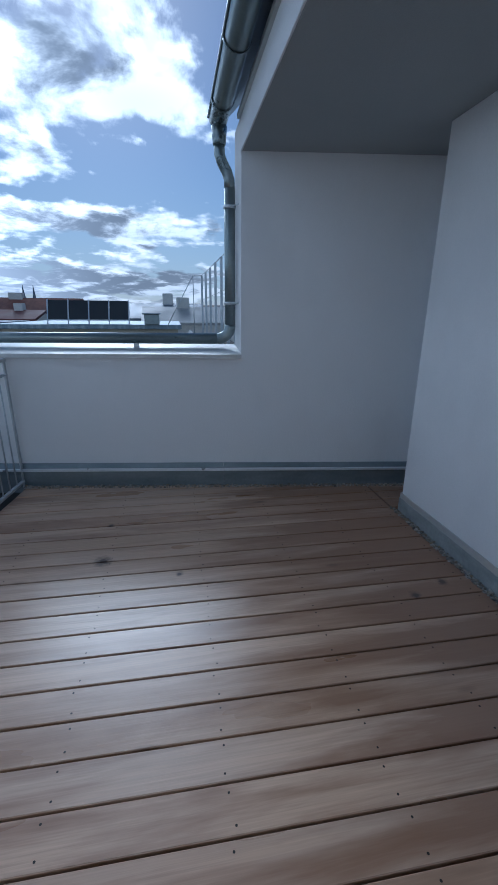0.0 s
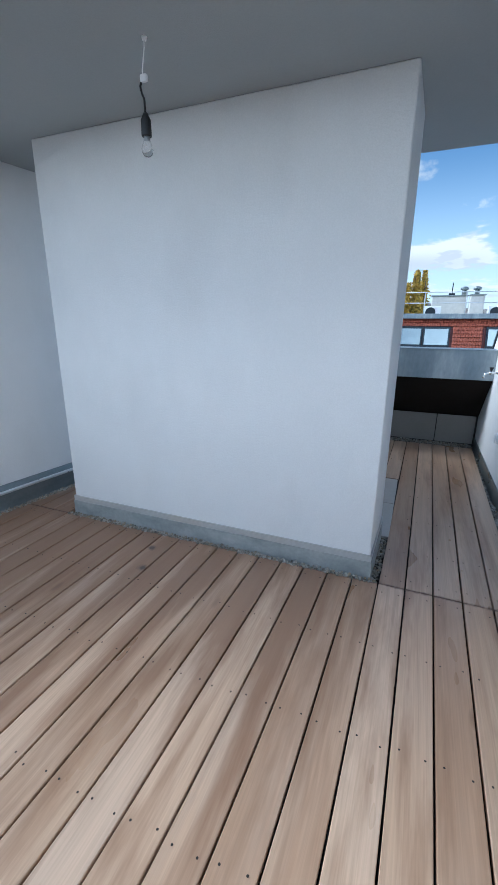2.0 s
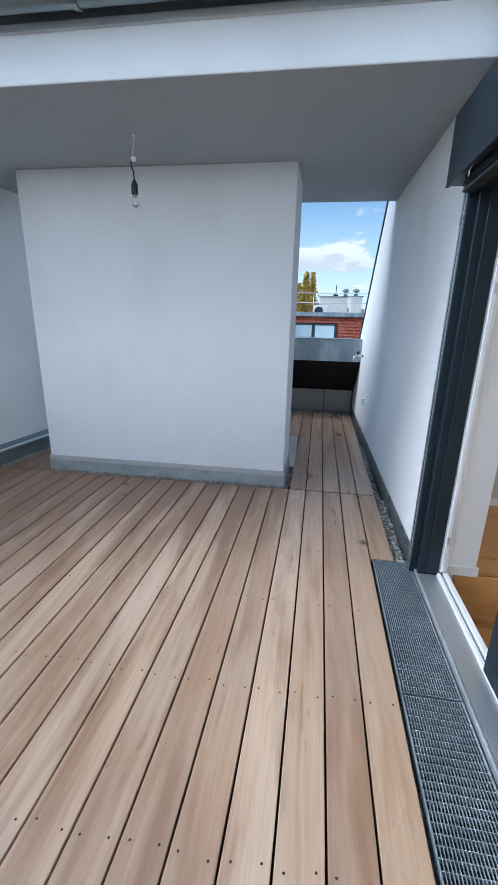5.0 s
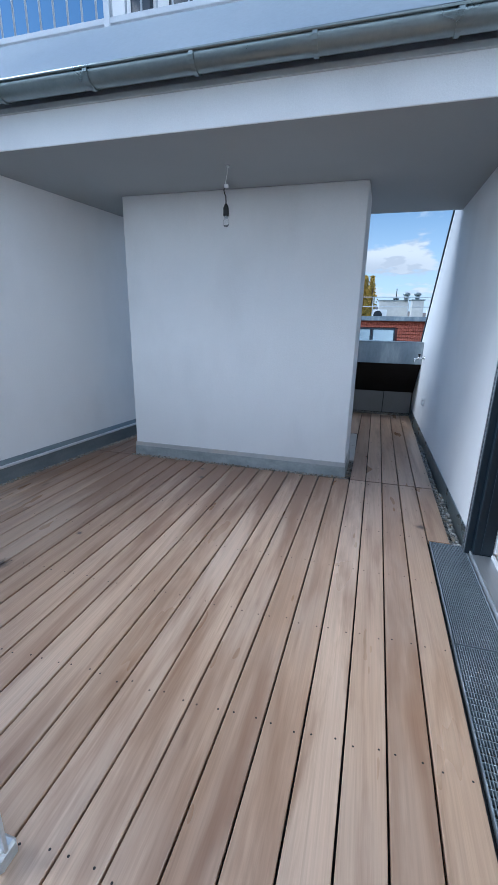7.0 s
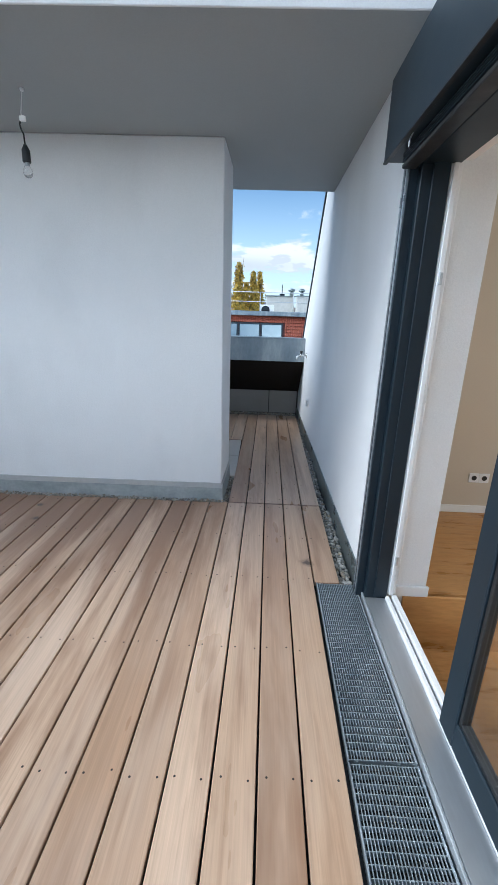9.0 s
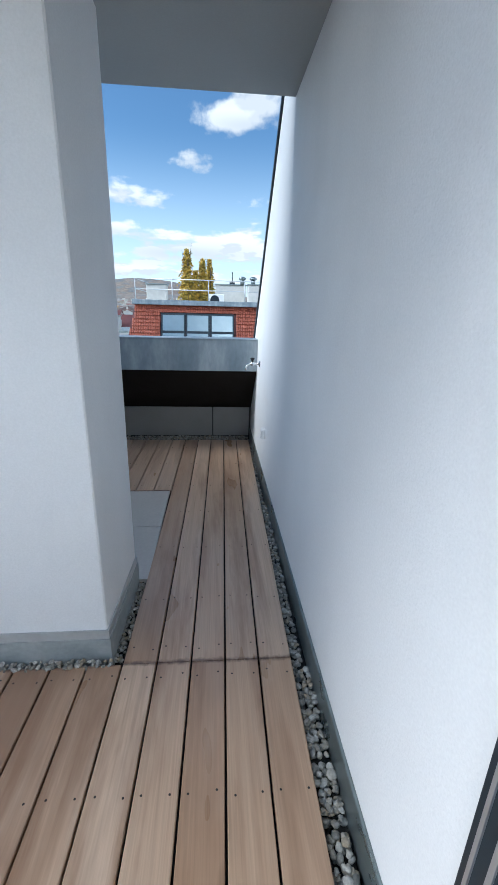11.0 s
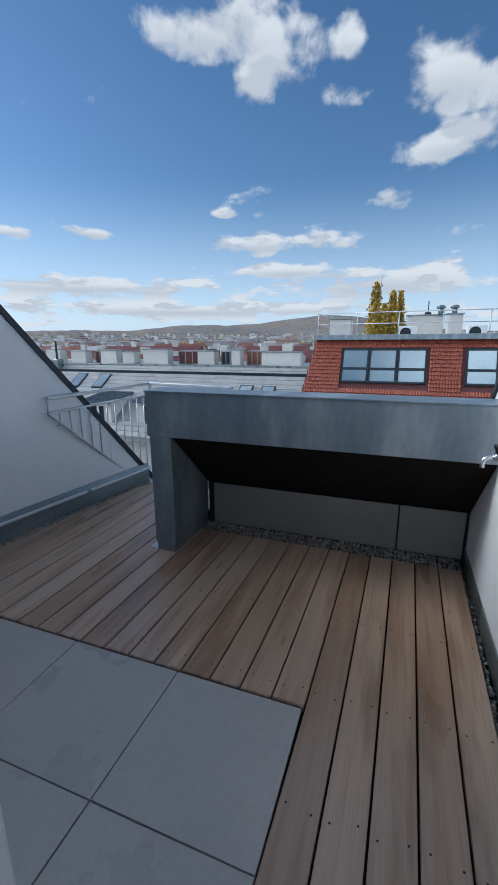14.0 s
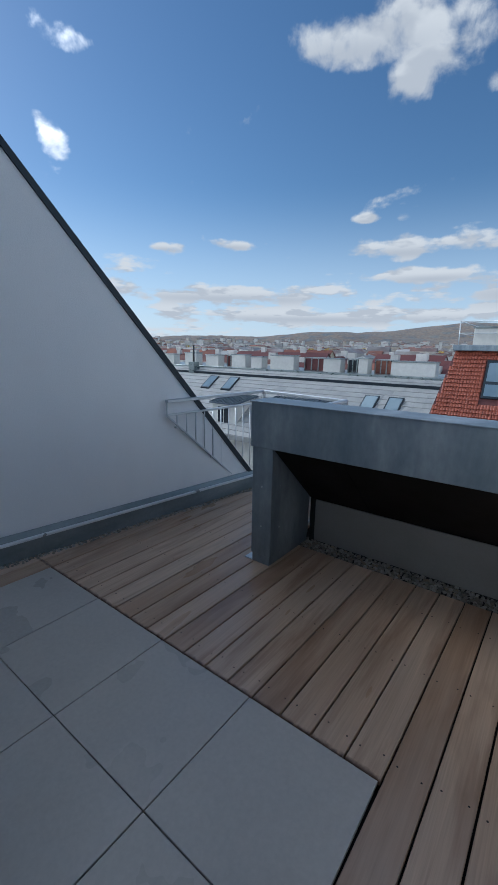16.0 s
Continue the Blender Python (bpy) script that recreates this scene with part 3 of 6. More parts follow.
    structure("roof_deck", prism([(0.55, 2.83), (SOFFIT_BACK_Y, 2.83), (SOFFIT_BACK_Y, 3.2), (2.5, 3.47), (1.07, 3.47)], xl1 - 0.2, WALL_R, "x"), M_PLASTER, "rendered roof body above the soffit", "roof")
    structure("wall_back", boxed(-3.6, -3.9, -0.3, WALL_R + 0.35, -3.6, 0.9), M_PLASTER, "white rendered low wall closing the terrace")


build_walls()


# ---- deck ----
def deck_end(x):
    """Where the board line at x meets the skewed wall."""
    return (x + 3.0) / (LEFT_S - SLANT)


def rail_y(x):
    """Line of the front balustrade, square to the skewed wall."""
    return -1.40 - 0.117 * (x + 3.24)


def plank_mesh(pts, z1=0.0, z0=-0.027, e=0.003):
    """A board from its four corners in plan, with eased top edges."""
    pts = [(p[0] + SLANT * p[1], p[1]) for p in pts]
    c = Vector((sum(p[0] for p in pts) / 4, sum(p[1] for p in pts) / 4))
    bm = bmesh.new()
    lo = [bm.verts.new((p[0], p[1], z0)) for p in pts]
    mid = [bm.verts.new((p[0], p[1], z1 - e)) for p in pts]
    dx = [e, -e, -e, e]
    hi = [bm.verts.new((p[0] + d, p[1] + math.copysign(e, c.y - p[1]), z1)) for p, d in zip(pts, dx)]
    bm.faces.new(hi), bm.faces.new(lo[::-1])
    for a, b in ((lo, mid), (mid, hi)):
        for i in range(4):
            j = (i + 1) % 4
            bm.faces.new((a[i], a[j], b[j], b[i]))
    return bm


PLANKS = []                          # x0, x1, then y at start x0, start x1, end x1, end x0


def lay_planks():
    g = 0.0042
    x1, i = DECK_R, 0
    while x1 > -3.35:
        x0 = x1 - PITCH
        a, b = x0 + g, x1 - g
        j = JOINT_Y - 0.002
        s0, s1 = (-3.55, -3.55) if x0 > RAIL_X - 0.06 else (rail_y(a) + 0.03, rail_y(b) + 0.03)
        if i == 0:                   # cut short by the drain grating
            PLANKS.append((a, b, 0.578, 0.578, j, j))
        else:
            e0, e1 = min(j, deck_end(a)), min(j, deck_end(b))
            if e1 > s1 + 0.05:
                PLANKS.append((a, b, s0, s1, e1, max(e0, s0 + 0.01)))
        if i < 5:                    # passage boards
            PLANKS.append((a, b, JOINT_Y + 0.002, JOINT_Y + 0.002, 4.83, 4.83))
        elif x1 > -1.16:
            PLANKS.append((a, b, TILE_Y + 0.006, TILE_Y + 0.006, 4.83, 4.83))
        elif x1 > TILE_X - 4 * TILE - 0.02:
            PLANKS.append((a, b, TILE_Y + 0.006, TILE_Y + 0.006, min(5.72, deck_end(b)), min(5.72, deck_end(a))))
        else:
            e0, e1 = deck_end(a), deck_end(b)
            if e1 > JOINT_Y + 0.1:
                PLANKS.append((a, b, JOINT_Y + 0.002, JOINT_Y + 0.002, e1, max(e0, JOINT_Y + 0.01)))
        x1, i = x0, i + 1


lay_planks()
floor = structure("floor", boxed(-3.6, -3.6, -0.30, WALL_R - 0.001, 6.2, -0.06), M_MEMBRANE, "dark roof membrane under timber decking and paving", "floor")


def lay_deck():
    rng = random.Random(4)
    for x0, x1, ya, yb, yc, yd in PLANKS:
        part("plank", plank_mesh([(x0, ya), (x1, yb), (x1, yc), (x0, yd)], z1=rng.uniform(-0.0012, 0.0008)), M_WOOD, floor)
    # porcelain slabs behind the shaft
    for i in range(4):
        for j in range(2):
            x1, y1 = TILE_X - i * TILE, TILE_Y - j * TILE
            y0 = y1 - TILE + 0.005
            part("paving_slab", boxed(x1 - TILE + 0.005, y0, -0.022, x1, y1, rng.uniform(-0.003, -0.001), bevel=0.0015), M_TILE, floor)
    # screw heads, two to a board on every joist
    bm = bmesh.new()
    for x0, x1, ya, yb, yc, yd in PLANKS:
        lo, hi = max(ya, yb) + 0.03, min(yc, yd) - 0.03
        for y in (-3.3, -2.75, -2.2, -1.65, -1.08, -0.505, 0.06, 0.60, 1.07, 1.53, 1.68, 2.02, 2.52, 3.02, 3.50, 4.04, 4.54, 5.1, 5.6):
            if lo < y < hi:
                for x in (x0 + 0.026, x1 - 0.026):
                    px, py = x + SLANT * y + rng.uniform(-0.003, 0.003), y + rng.uniform(-0.012, 0.012)
                    vs = [bm.verts.new((px + 0.0042 * math.cos(k * math.pi / 4), py + 0.0042 * math.sin(k * math.pi / 4), 0.0012)) for k in range(8)]
                    bm.faces.new(vs)
    tagged(part("screw_heads", bm, M_SCREW, floor, "dark sunk screw heads"), kind="stuff")


lay_deck()


# ---- gravel ----
def gravel(name, patches, label, size, seed, sub=1):
    """Pebbles strewn in x/y rectangles: jittered grid, two layers, each stone a squashed lump."""
    rng = np.random.default_rng(seed)
    bm = bmesh.new()
    bmesh.ops.create_icosphere(bm, subdivisions=sub, radius=1.0)
    base = np.array([v.co for v in bm.verts])
    tris = np.array([[v.index for v in f.verts] for f in bm.faces])
    bm.free()
    verts, faces, count = [], [], 0
    for x0, y0, x1, y1, z in patches:
        step = size * 1.15
        for layer in range(2):
            for gx in np.arange(x0 + size * 0.45, x1 - size * 0.3, step):
                for gy in np.arange(y0 + size * 0.45, y1 - size * 0.3, step):
                    r = size * rng.uniform(0.38, 0.72) * np.array([rng.uniform(0.75, 1.15), rng.uniform(0.75, 1.25), rng.uniform(0.5, 0.75)])
                    lump = 1 + 0.24 * np.sin(base @ rng.normal(0, 2.2, (3, 1)) + rng.uniform(0, 6))
                    a, b = rng.uniform(0, 6.28), rng.uniform(-0.5, 0.5)
                    rz = np.array([[math.cos(a), -math.sin(a), 0], [math.sin(a), math.cos(a), 0], [0, 0, 1]])
                    rx = np.array([[1, 0, 0], [0, math.cos(b), -math.sin(b)], [0, math.sin(b), math.cos(b)]])
                    p = (base * lump * r) @ rx.T @ rz.T
                    cx = min(max(gx + rng.normal(0, size * 0.2), x0 + r[0] * 0.6), x1 - r[0] * 0.6)
                    p += (cx, gy + rng.normal(0, size * 0.2), z - (1 - layer) * size * 0.55 + rng.uniform(-0.3, 0.3) * size * 0.5)
                    verts.append(p)
                    faces.append(tris + count)
                    count += len(base)
    me = bpy.data.meshes.new(name)
    me.from_pydata(np.concatenate(verts).tolist(), [], np.concatenate(faces).tolist())
    for pl in me.polygons:
        pl.use_smooth = False
    me.materials.append(M_PEBBLE)
    return tagged(new(name, me), label, "gravel", kind="stuff")


def board_edge(y):
    return DECK_R + SLANT * y


gravel("gravel_wall", [(board_edge(y) + 0.002, y, WALL_R - 0.013, y + 0.2, -0.028) for y in np.arange(0.58, 4.8, 0.2)], "grey-brown river pebbles filling the gap along the wall", 0.023, 1, 2)
gravel("gravel_shaft", [*[(BLK_X1 + 0.014 + 0.032 * (y - BLK_Y0), y, BLK_X1 + 0.064 + 0.017 * (y - BLK_Y0), y + 0.1, -0.028) for y in np.arange(BLK_Y0, BLK_Y1 + 0.02, 0.1)], (BLK_X0 - 0.04, BLK_Y0 - 0.062, BLK_X1 + 0.03, BLK_Y0 - 0.013, 0.006),
                        (BLK_X0 - 0.07, BLK_Y0, BLK_X0 - 0.012, BLK_Y1, -0.03)], "grey pebbles round the foot of the shaft", 0.02, 2)
gravel("gravel_back", [(-1.10, 4.835, 0.905, 4.985, 0.004)], "pale grey pebbles in front of the back panels", 0.026, 3)
gravel("gravel_side", [(left_x(y) + 0.03, y, left_x(y) + 0.095, y + 0.1, 0.004) for y in np.arange(-1.4, 5.7, 0.1)], "grey pebbles along the base flashing", 0.019, 4)


# ---- zinc-clad upstand with its post, at the rear ----
def build_upstand():
    t = thing("roof_upstand", (-1.2, BEAM_Y, 0), "zinc-clad roof upstand on a square post, over a dark recess", "upstand")
    part("beam", local(t, boxed(-1.25, BEAM_Y, 0.885, WALL_R - 0.002, BEAM_Y + 0.20, 1.20, bevel=0.004)), M_ZINC_DULL, t, "stained zinc sheet beam")
    part("cover_strip", local(t, boxed(-1.257, BEAM_Y - 0.006, 1.198, WALL_R - 0.002, BEAM_Y + 0.24, 1.208, bevel=0.002)), M_ZINC_DULL, t)
    p = part("post", local(t, boxed(-1.238, BEAM_Y + 0.012, 0.07, -1.068, 4.95, 0.887, bevel=0.004)), M_ZINC_DULL, t, "zinc-clad post")
    part("post_foot", local(t, boxed(-1.230, BEAM_Y + 0.018, 0.0, -1.076, 4.95, 0.072, bevel=0.003)), M_ZINC_DULL, t)
    part("foot_plate", local(t, boxed(-1.300, BEAM_Y + 0.02, 0.001, -1.231, BEAM_Y + 0.10, 0.007)), M_STEEL, t)
    for x, y, z in ((-1.15, BEAM_Y + 0.010, 0.30), (-1.15, BEAM_Y + 0.010, 0.60), (-1.066, 4.50, 0.60), (-1.066, 4.50, 0.28)):
        bm = bmesh.new()
        bmesh.ops.create_uvsphere(bm, u_segments=8, v_segments=5, radius=0.006)
        bmesh.ops.translate(bm, verts=bm.verts[:], vec=(x, y, z))
        part("rivet", local(t, bm), M_STEEL, t)
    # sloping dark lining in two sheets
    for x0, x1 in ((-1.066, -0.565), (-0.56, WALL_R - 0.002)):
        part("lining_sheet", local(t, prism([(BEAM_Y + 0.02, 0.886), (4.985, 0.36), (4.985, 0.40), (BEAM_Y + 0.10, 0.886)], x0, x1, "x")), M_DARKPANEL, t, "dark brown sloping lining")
    for x0, x1 in ((-1.012, 0.462), (0.474, 0.905)):
        part("back_panel", local(t, boxed(x0, 4.955, 0.02, x1, 4.97, 0.372, bevel=0.002)), M_PANEL, t, "grey fibre-cement panel")
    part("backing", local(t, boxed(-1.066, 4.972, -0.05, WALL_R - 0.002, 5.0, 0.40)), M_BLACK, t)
    part("roof_sheet", local(t, prism([(BEAM_Y + 0.2, 1.19), (5.9, -0.1), (5.9, -0.16), (BEAM_Y + 0.2, 1.0)], -1.25, WALL_R - 0.002, "x")), M_ZINC, t)
    return t


build_upstand()


# ---- balustrades ----
def bar(p, q, w, h):
    """A straight flat bar of section w x h between two points; h is measured in the plane that holds z."""
    p, q = Vector(p), Vector(q)
    d = (q - p).normalized()
    side = d.cross(Vector((0, 0, 1)))
    side = side.normalized() if side.length > 1e-4 else Vector((1, 0, 0))
    up = side.cross(d).normalized()
    bm = bmesh.new()
    rings = [[bm.verts.new(e + side * sx * w / 2 + up * sz * h / 2) for sx, sz in ((-1, -1), (1, -1), (1, 1), (-1, 1))] for e in (p, q)]
    for i in range(4):
        bm.faces.new((rings[0][i], rings[0][(i + 1) % 4], rings[1][(i + 1) % 4], rings[1][i]))
    bm.faces.new(rings[0][::-1]), bm.faces.new(rings[1])
    bmesh.ops.recalc_face_normals(bm, faces=bm.faces[:])
    bmesh.ops.bevel(bm, geom=bm.edges[:], offset=min(w, h) * 0.15, segments=1, affect="EDGES", profile=0.7)
    return bm


def fence_run(t, a, b, z_top, z_mid, foot, step=0.11, r=0.006):
    """Handrail, second rail and balusters from a to b (plan points); foot(s) gives the height of the bottom rail."""
    a, b = Vector((*a, 0)), Vector((*b, 0))
    ln = (b - a).length
    up = Vector((0, 0, 1))
    part("handrail", local(t, bar(a + up * z_top, b + up * z_top, 0.045, 0.03)), M_STEEL, t)
    part("upper_rail", local(t, bar(a + up * z_mid, b + up * z_mid, 0.035, 0.018)), M_STEEL, t)
    n = int(ln / step)
    for i in range(1, n):
        s = i / n
        p = a.lerp(b, s)
        lo = foot(s)
        if z_mid - lo > 0.05:
            part("baluster", local(t, tubed([p + up * lo, p + up * (z_mid - 0.005)], r, 6)), M_STEEL, t)


def build_front_rail():
    x0, x1 = -3.20, -0.70
    t = thing("balustrade", (x0, rail_y(x0), 0), "galvanised steel balustrade with thin bars at the deck edge", "railing")
    a, b = (x0, rail_y(x0)), (x1, rail_y(x1))
    for c, d in ((a, b), (b, (x1 - 0.17, -3.5))):
        fence_run(t, c, d, 1.10, 0.98, lambda s: 0.06)
        part("bottom_rail", local(t, bar((*c, 0.05), (*d, 0.05), 0.03, 0.025)), M_STEEL, t)
    for p in (a, ((a[0] + b[0]) / 2, (a[1] + b[1]) / 2), b, (x1 - 0.17, -3.4)):
        part("post", local(t, boxed(p[0] - 0.02, p[1] - 0.006, -0.02, p[0] + 0.02, p[1] + 0.006, 1.09, bevel=0.002)), M_STEEL, t)
    part("corner_shoe", local(t, boxed(x1 - 0.05, b[1] - 0.03, -0.02, x1 + 0.022, b[1] + 0.035, 0.05, bevel=0.008)), M_STEEL, t, "bright steel corner shoe")


def build_rear_rail():
    pts = [(-2.35, 4.58), (-2.265, 5.95), (-1.18, 5.78), (-1.195, 5.08)]
    t = thing("balustrade", (-2.265, 5.70, 0), "galvanised balustrade whose bottom bar follows the roof slope", "railing")

    def foot(s):
        y = 4.58 + s * 1.37
        return max(0.95 - (y - 4.58) * 0.87, 0.06)
    fence_run(t, pts[0], pts[1], 1.08, 0.955, foot)
    fence_run(t, pts[1], pts[2], 1.08, 0.955, lambda s: 0.06)
    fence_run(t, pts[2], pts[3], 1.08, 0.955, lambda s: 0.06)
    part("sloping_rail", local(t, bar((-2.35, 4.58, 0.95), (-2.285, 5.60, 0.065), 0.03, 0.014)), M_STEEL, t)
    part("bottom_rail", local(t, bar((-2.285, 5.60, 0.065), (-2.265, 5.95, 0.05), 0.03, 0.014)), M_STEEL, t)
    part("bottom_rail", local(t, bar((*pts[1], 0.05), (*pts[2], 0.05), 0.03, 0.014)), M_STEEL, t)
    part("bottom_rail", local(t, bar((*pts[2], 0.05), (*pts[3], 0.05), 0.03, 0.014)), M_STEEL, t)
    for p in pts[1:]:
        part("post", local(t, boxed(p[0] - 0.018, p[1] - 0.018, -0.06, p[0] + 0.018, p[1] + 0.018, 1.07, bevel=0.002)), M_STEEL, t)
    part("post", local(t, bar((-2.35, 4.585, 0.955), (-2.35, 4.585, 1.075), 0.014, 0.014)), M_STEEL, t)
    for y in (4.70, 5.12):
        z = 0.95 - (y - 4.58) * 0.87
        part("wall_bracket", local(t, tubed([(left_x(y), y, z - 0.02), (-2.345 + 0.064 * (y - 4.58) / 1.02, y, z - 0.005)], 0.008, 8)), M_STEEL, t)


build_front_rail()
build_rear_rail()


# ---- gutter and downpipe ----
def build_gutter():
    x0, x1, cy, cz, r = -3.25, WALL_R - 0.004, 0.352, 2.868, 0.072
    t = thing("gutter", (-1.2, FASCIA_Y - 0.02, 2.86), "half-round zinc gutter on strap brackets along the eave", "gutter")
    bm = bmesh.new()
    prof = []
    for k in range(15):
        a = math.pi * k / 14
        prof.append((cy - r * math.cos(a), cz - r * math.sin(a)))
    for k in range(14, -1, -1):
        a = math.pi * k / 14
        prof.append((cy - (r - 0.003) * math.cos(a), cz - (r - 0.003) * math.sin(a)))
    a = [bm.verts.new((x0, *p)) for p in prof]
    b = [bm.verts.new((x1, *p)) for p in prof]
    for i in range(len(prof)):
        j = (i + 1) % len(prof)
        f = bm.faces.new((a[i], a[j], b[j], b[i]))
        f.smooth = i not in (14, 29)
    bmesh.ops.recalc_face_normals(bm, faces=bm.faces[:])
    part("trough", local(t, bm), M_ZINC, t)
    part("bead", local(t, tubed([(x0, cy - r - 0.004, cz + 0.002), (x1, cy - r - 0.004, cz + 0.002)], 0.009, 10)), M_ZINC, t)
    part("end_cap", local(t, prism([(cy - r * math.cos(math.pi * k / 14), cz - r * math.sin(math.pi * k / 14)) for k in range(15)], x0 - 0.004, x0, "x")), M_ZINC, t)
    part("eave_sheet", local(t, prism([(cy + r - 0.02, cz - 0.02), (0.42, 2.862), (0.42, 2.866), (cy + r - 0.022, cz - 0.014)], x0 + 0.03, x1, "x")), M_ZINC, t)
    for k in range(-5, 3):
        x = -0.262 + k * 0.672
        if x0 < x < x1:
            pts = [(x, cy - (r + 0.004) * math.cos(a), cz - (r + 0.004) * math.sin(a)) for a in (math.pi * i / 12 for i in range(13))]
            bm = bmesh.new()
            ra = [bm.verts.new((x - 0.013, p[1], p[2])) for p in pts]
            rb = [bm.verts.new((x + 0.013, p[1], p[2])) for p in pts]
            oa = [bm.verts.new((x - 0.013, cy + (p[1] - cy) * 1.05, cz + (p[2] - cz) * 1.05)) for p in pts]
            ob = [bm.verts.new((x + 0.013, cy + (p[1] - cy) * 1.05, cz + (p[2] - cz) * 1.05)) for p in pts]
            for i in range(12):
                for q in ((oa[i], oa[i + 1], ob[i + 1], ob[i]), (ra[i], oa[i], oa[i + 1], ra[i + 1]), (rb[i], rb[i + 1], ob[i + 1], ob[i])):
                    bm.faces.new(q)
            bmesh.ops.recalc_face_normals(bm, faces=bm.faces[:])
            part("bracket", local(t, bm), M_ZINC, t)
    # downpipe
    px = -3.215
    d = thing("downpipe", (px, 0.43, 1.25), "galvanised downpipe bending along the top of the parapet", "downpipe")
    part("outlet", local(d, tubed([(px + 0.01, 0.352, 2.80), (px + 0.01, 0.352, 2.69), (px + 0.01, 0.352, 2.68)], [0.06, 0.05, 0.046], 16)), M_ZINC, d)
    part("swan_neck", local(d, tubed([(px, 0.352, 2.70), (px, 0.355, 2.62), (px, 0.375, 2.57), (px, 0.41, 2.51), (px, 0.428, 2.46), (px, 0.43, 2.38)], 0.042, 16)), M_ZINC, d)
    ang = Vector((-LEFT_S, -1, 0)).normalized()
    c = Vector((px, 0.43, 1.26))
    bend = [c + Vector((0, 0, 0.11)) + ang * 0.11 - Vector((0, 0, 1)) * 0.11 * math.sin(a) - ang * 0.11 * math.cos(a) for a in (math.pi / 2 * k / 6 for k in range(7))]
    part("upright_pipe", local(d, tubed([(px, 0.43, 2.40), tuple(bend[0])], 0.045, 16)), M_ZINC, d)
    part("elbow", local(d, tubed(bend, 0.047, 16)), M_ZINC, d)
    part("level_pipe", local(d, tubed([bend[-1], bend[-1] + ang * 3.6], 0.045, 16)), M_ZINC, d)
    for z in (2.27, 1.55):
        part("pipe_clip", local(d, tubed([(px, 0.43, z - 0.012), (px, 0.43, z + 0.012)], 0.05, 16)), M_STEEL, d)
        part("clip_stud", local(d, tubed([(px + 0.045, 0.44, z), (px + 0.12, 0.487, z)], 0.006, 8)), M_STEEL, d)
    for k in (0.7, 2.3):
        p = bend[-1] + ang * k
        part("pipe_foot", local(d, boxed(p.x - 0.03, p.y - 0.02, 1.185, p.x + 0.03, p.y + 0.02, 1.222, bevel=0.003)), M_STEEL, d)


build_gutter()


# ---- pendant bulb ----
def build_lamp():
    x, y = -1.0, 1.10
    t = thing("pendant_lamp", (x, y, SOFFIT_Z), "bare bulb in a black socket hanging from the soffit", "lamp")
    part("ceiling_hook", local(t, tubed([(x, y, SOFFIT_Z), (x, y, SOFFIT_Z - 0.012)], [0.012, 0.008], 10)), M_WHITE_PVC, t)
    part("wire", local(t, tubed([(x, y, 2.572), (x - 0.006, y, 2.53), (x - 0.018, y, 2.47), (x - 0.014, y, 2.44)], 0.0025, 6)), M_WHITE_PVC, t, "thin white wire")
    part("terminal_block", local(t, boxed(x - 0.028, y - 0.008, 2.432, x + 0.004, y + 0.008, 2.458, bevel=0.003)), M_WHITE_PVC, t)
    part("cable", local(t, tubed([(x - 0.022, y, 2.445), (x - 0.032, y, 2.42), (x - 0.026, y, 2.395), (x - 0.016, y, 2.375), (x - 0.015, y, 2.34), (x - 0.014, y, 2.31)], 0.0045, 8)), M_BLACK, t)
    part("socket", local(t, tubed([(x - 0.014, y, 2.325), (x - 0.014, y, 2.315), (x - 0.014, y, 2.30), (x - 0.014, y, 2.245), (x - 0.014, y, 2.24)], [0.009, 0.013, 0.021, 0.022, 0.02], 16)), M_BLACK, t, "black plastic bulb socket")
    prof = [(0.013, 2.243), (0.014, 2.225), (0.022, 2.207), (0.0245, 2.192), (0.022, 2.178), (0.013, 2.168), (0.002, 2.165)]
    part("bulb", local(t, tubed([(x - 0.014, y, z) for _, z in prof], [r for r, _ in prof], 16)), M_BULB, t, "clear glass bulb")
    part("bulb_base", local(t, tubed([(x - 0.014, y, 2.242), (x - 0.014, y, 2.222)], 0.011, 12)), M_STEEL, t)


build_lamp()


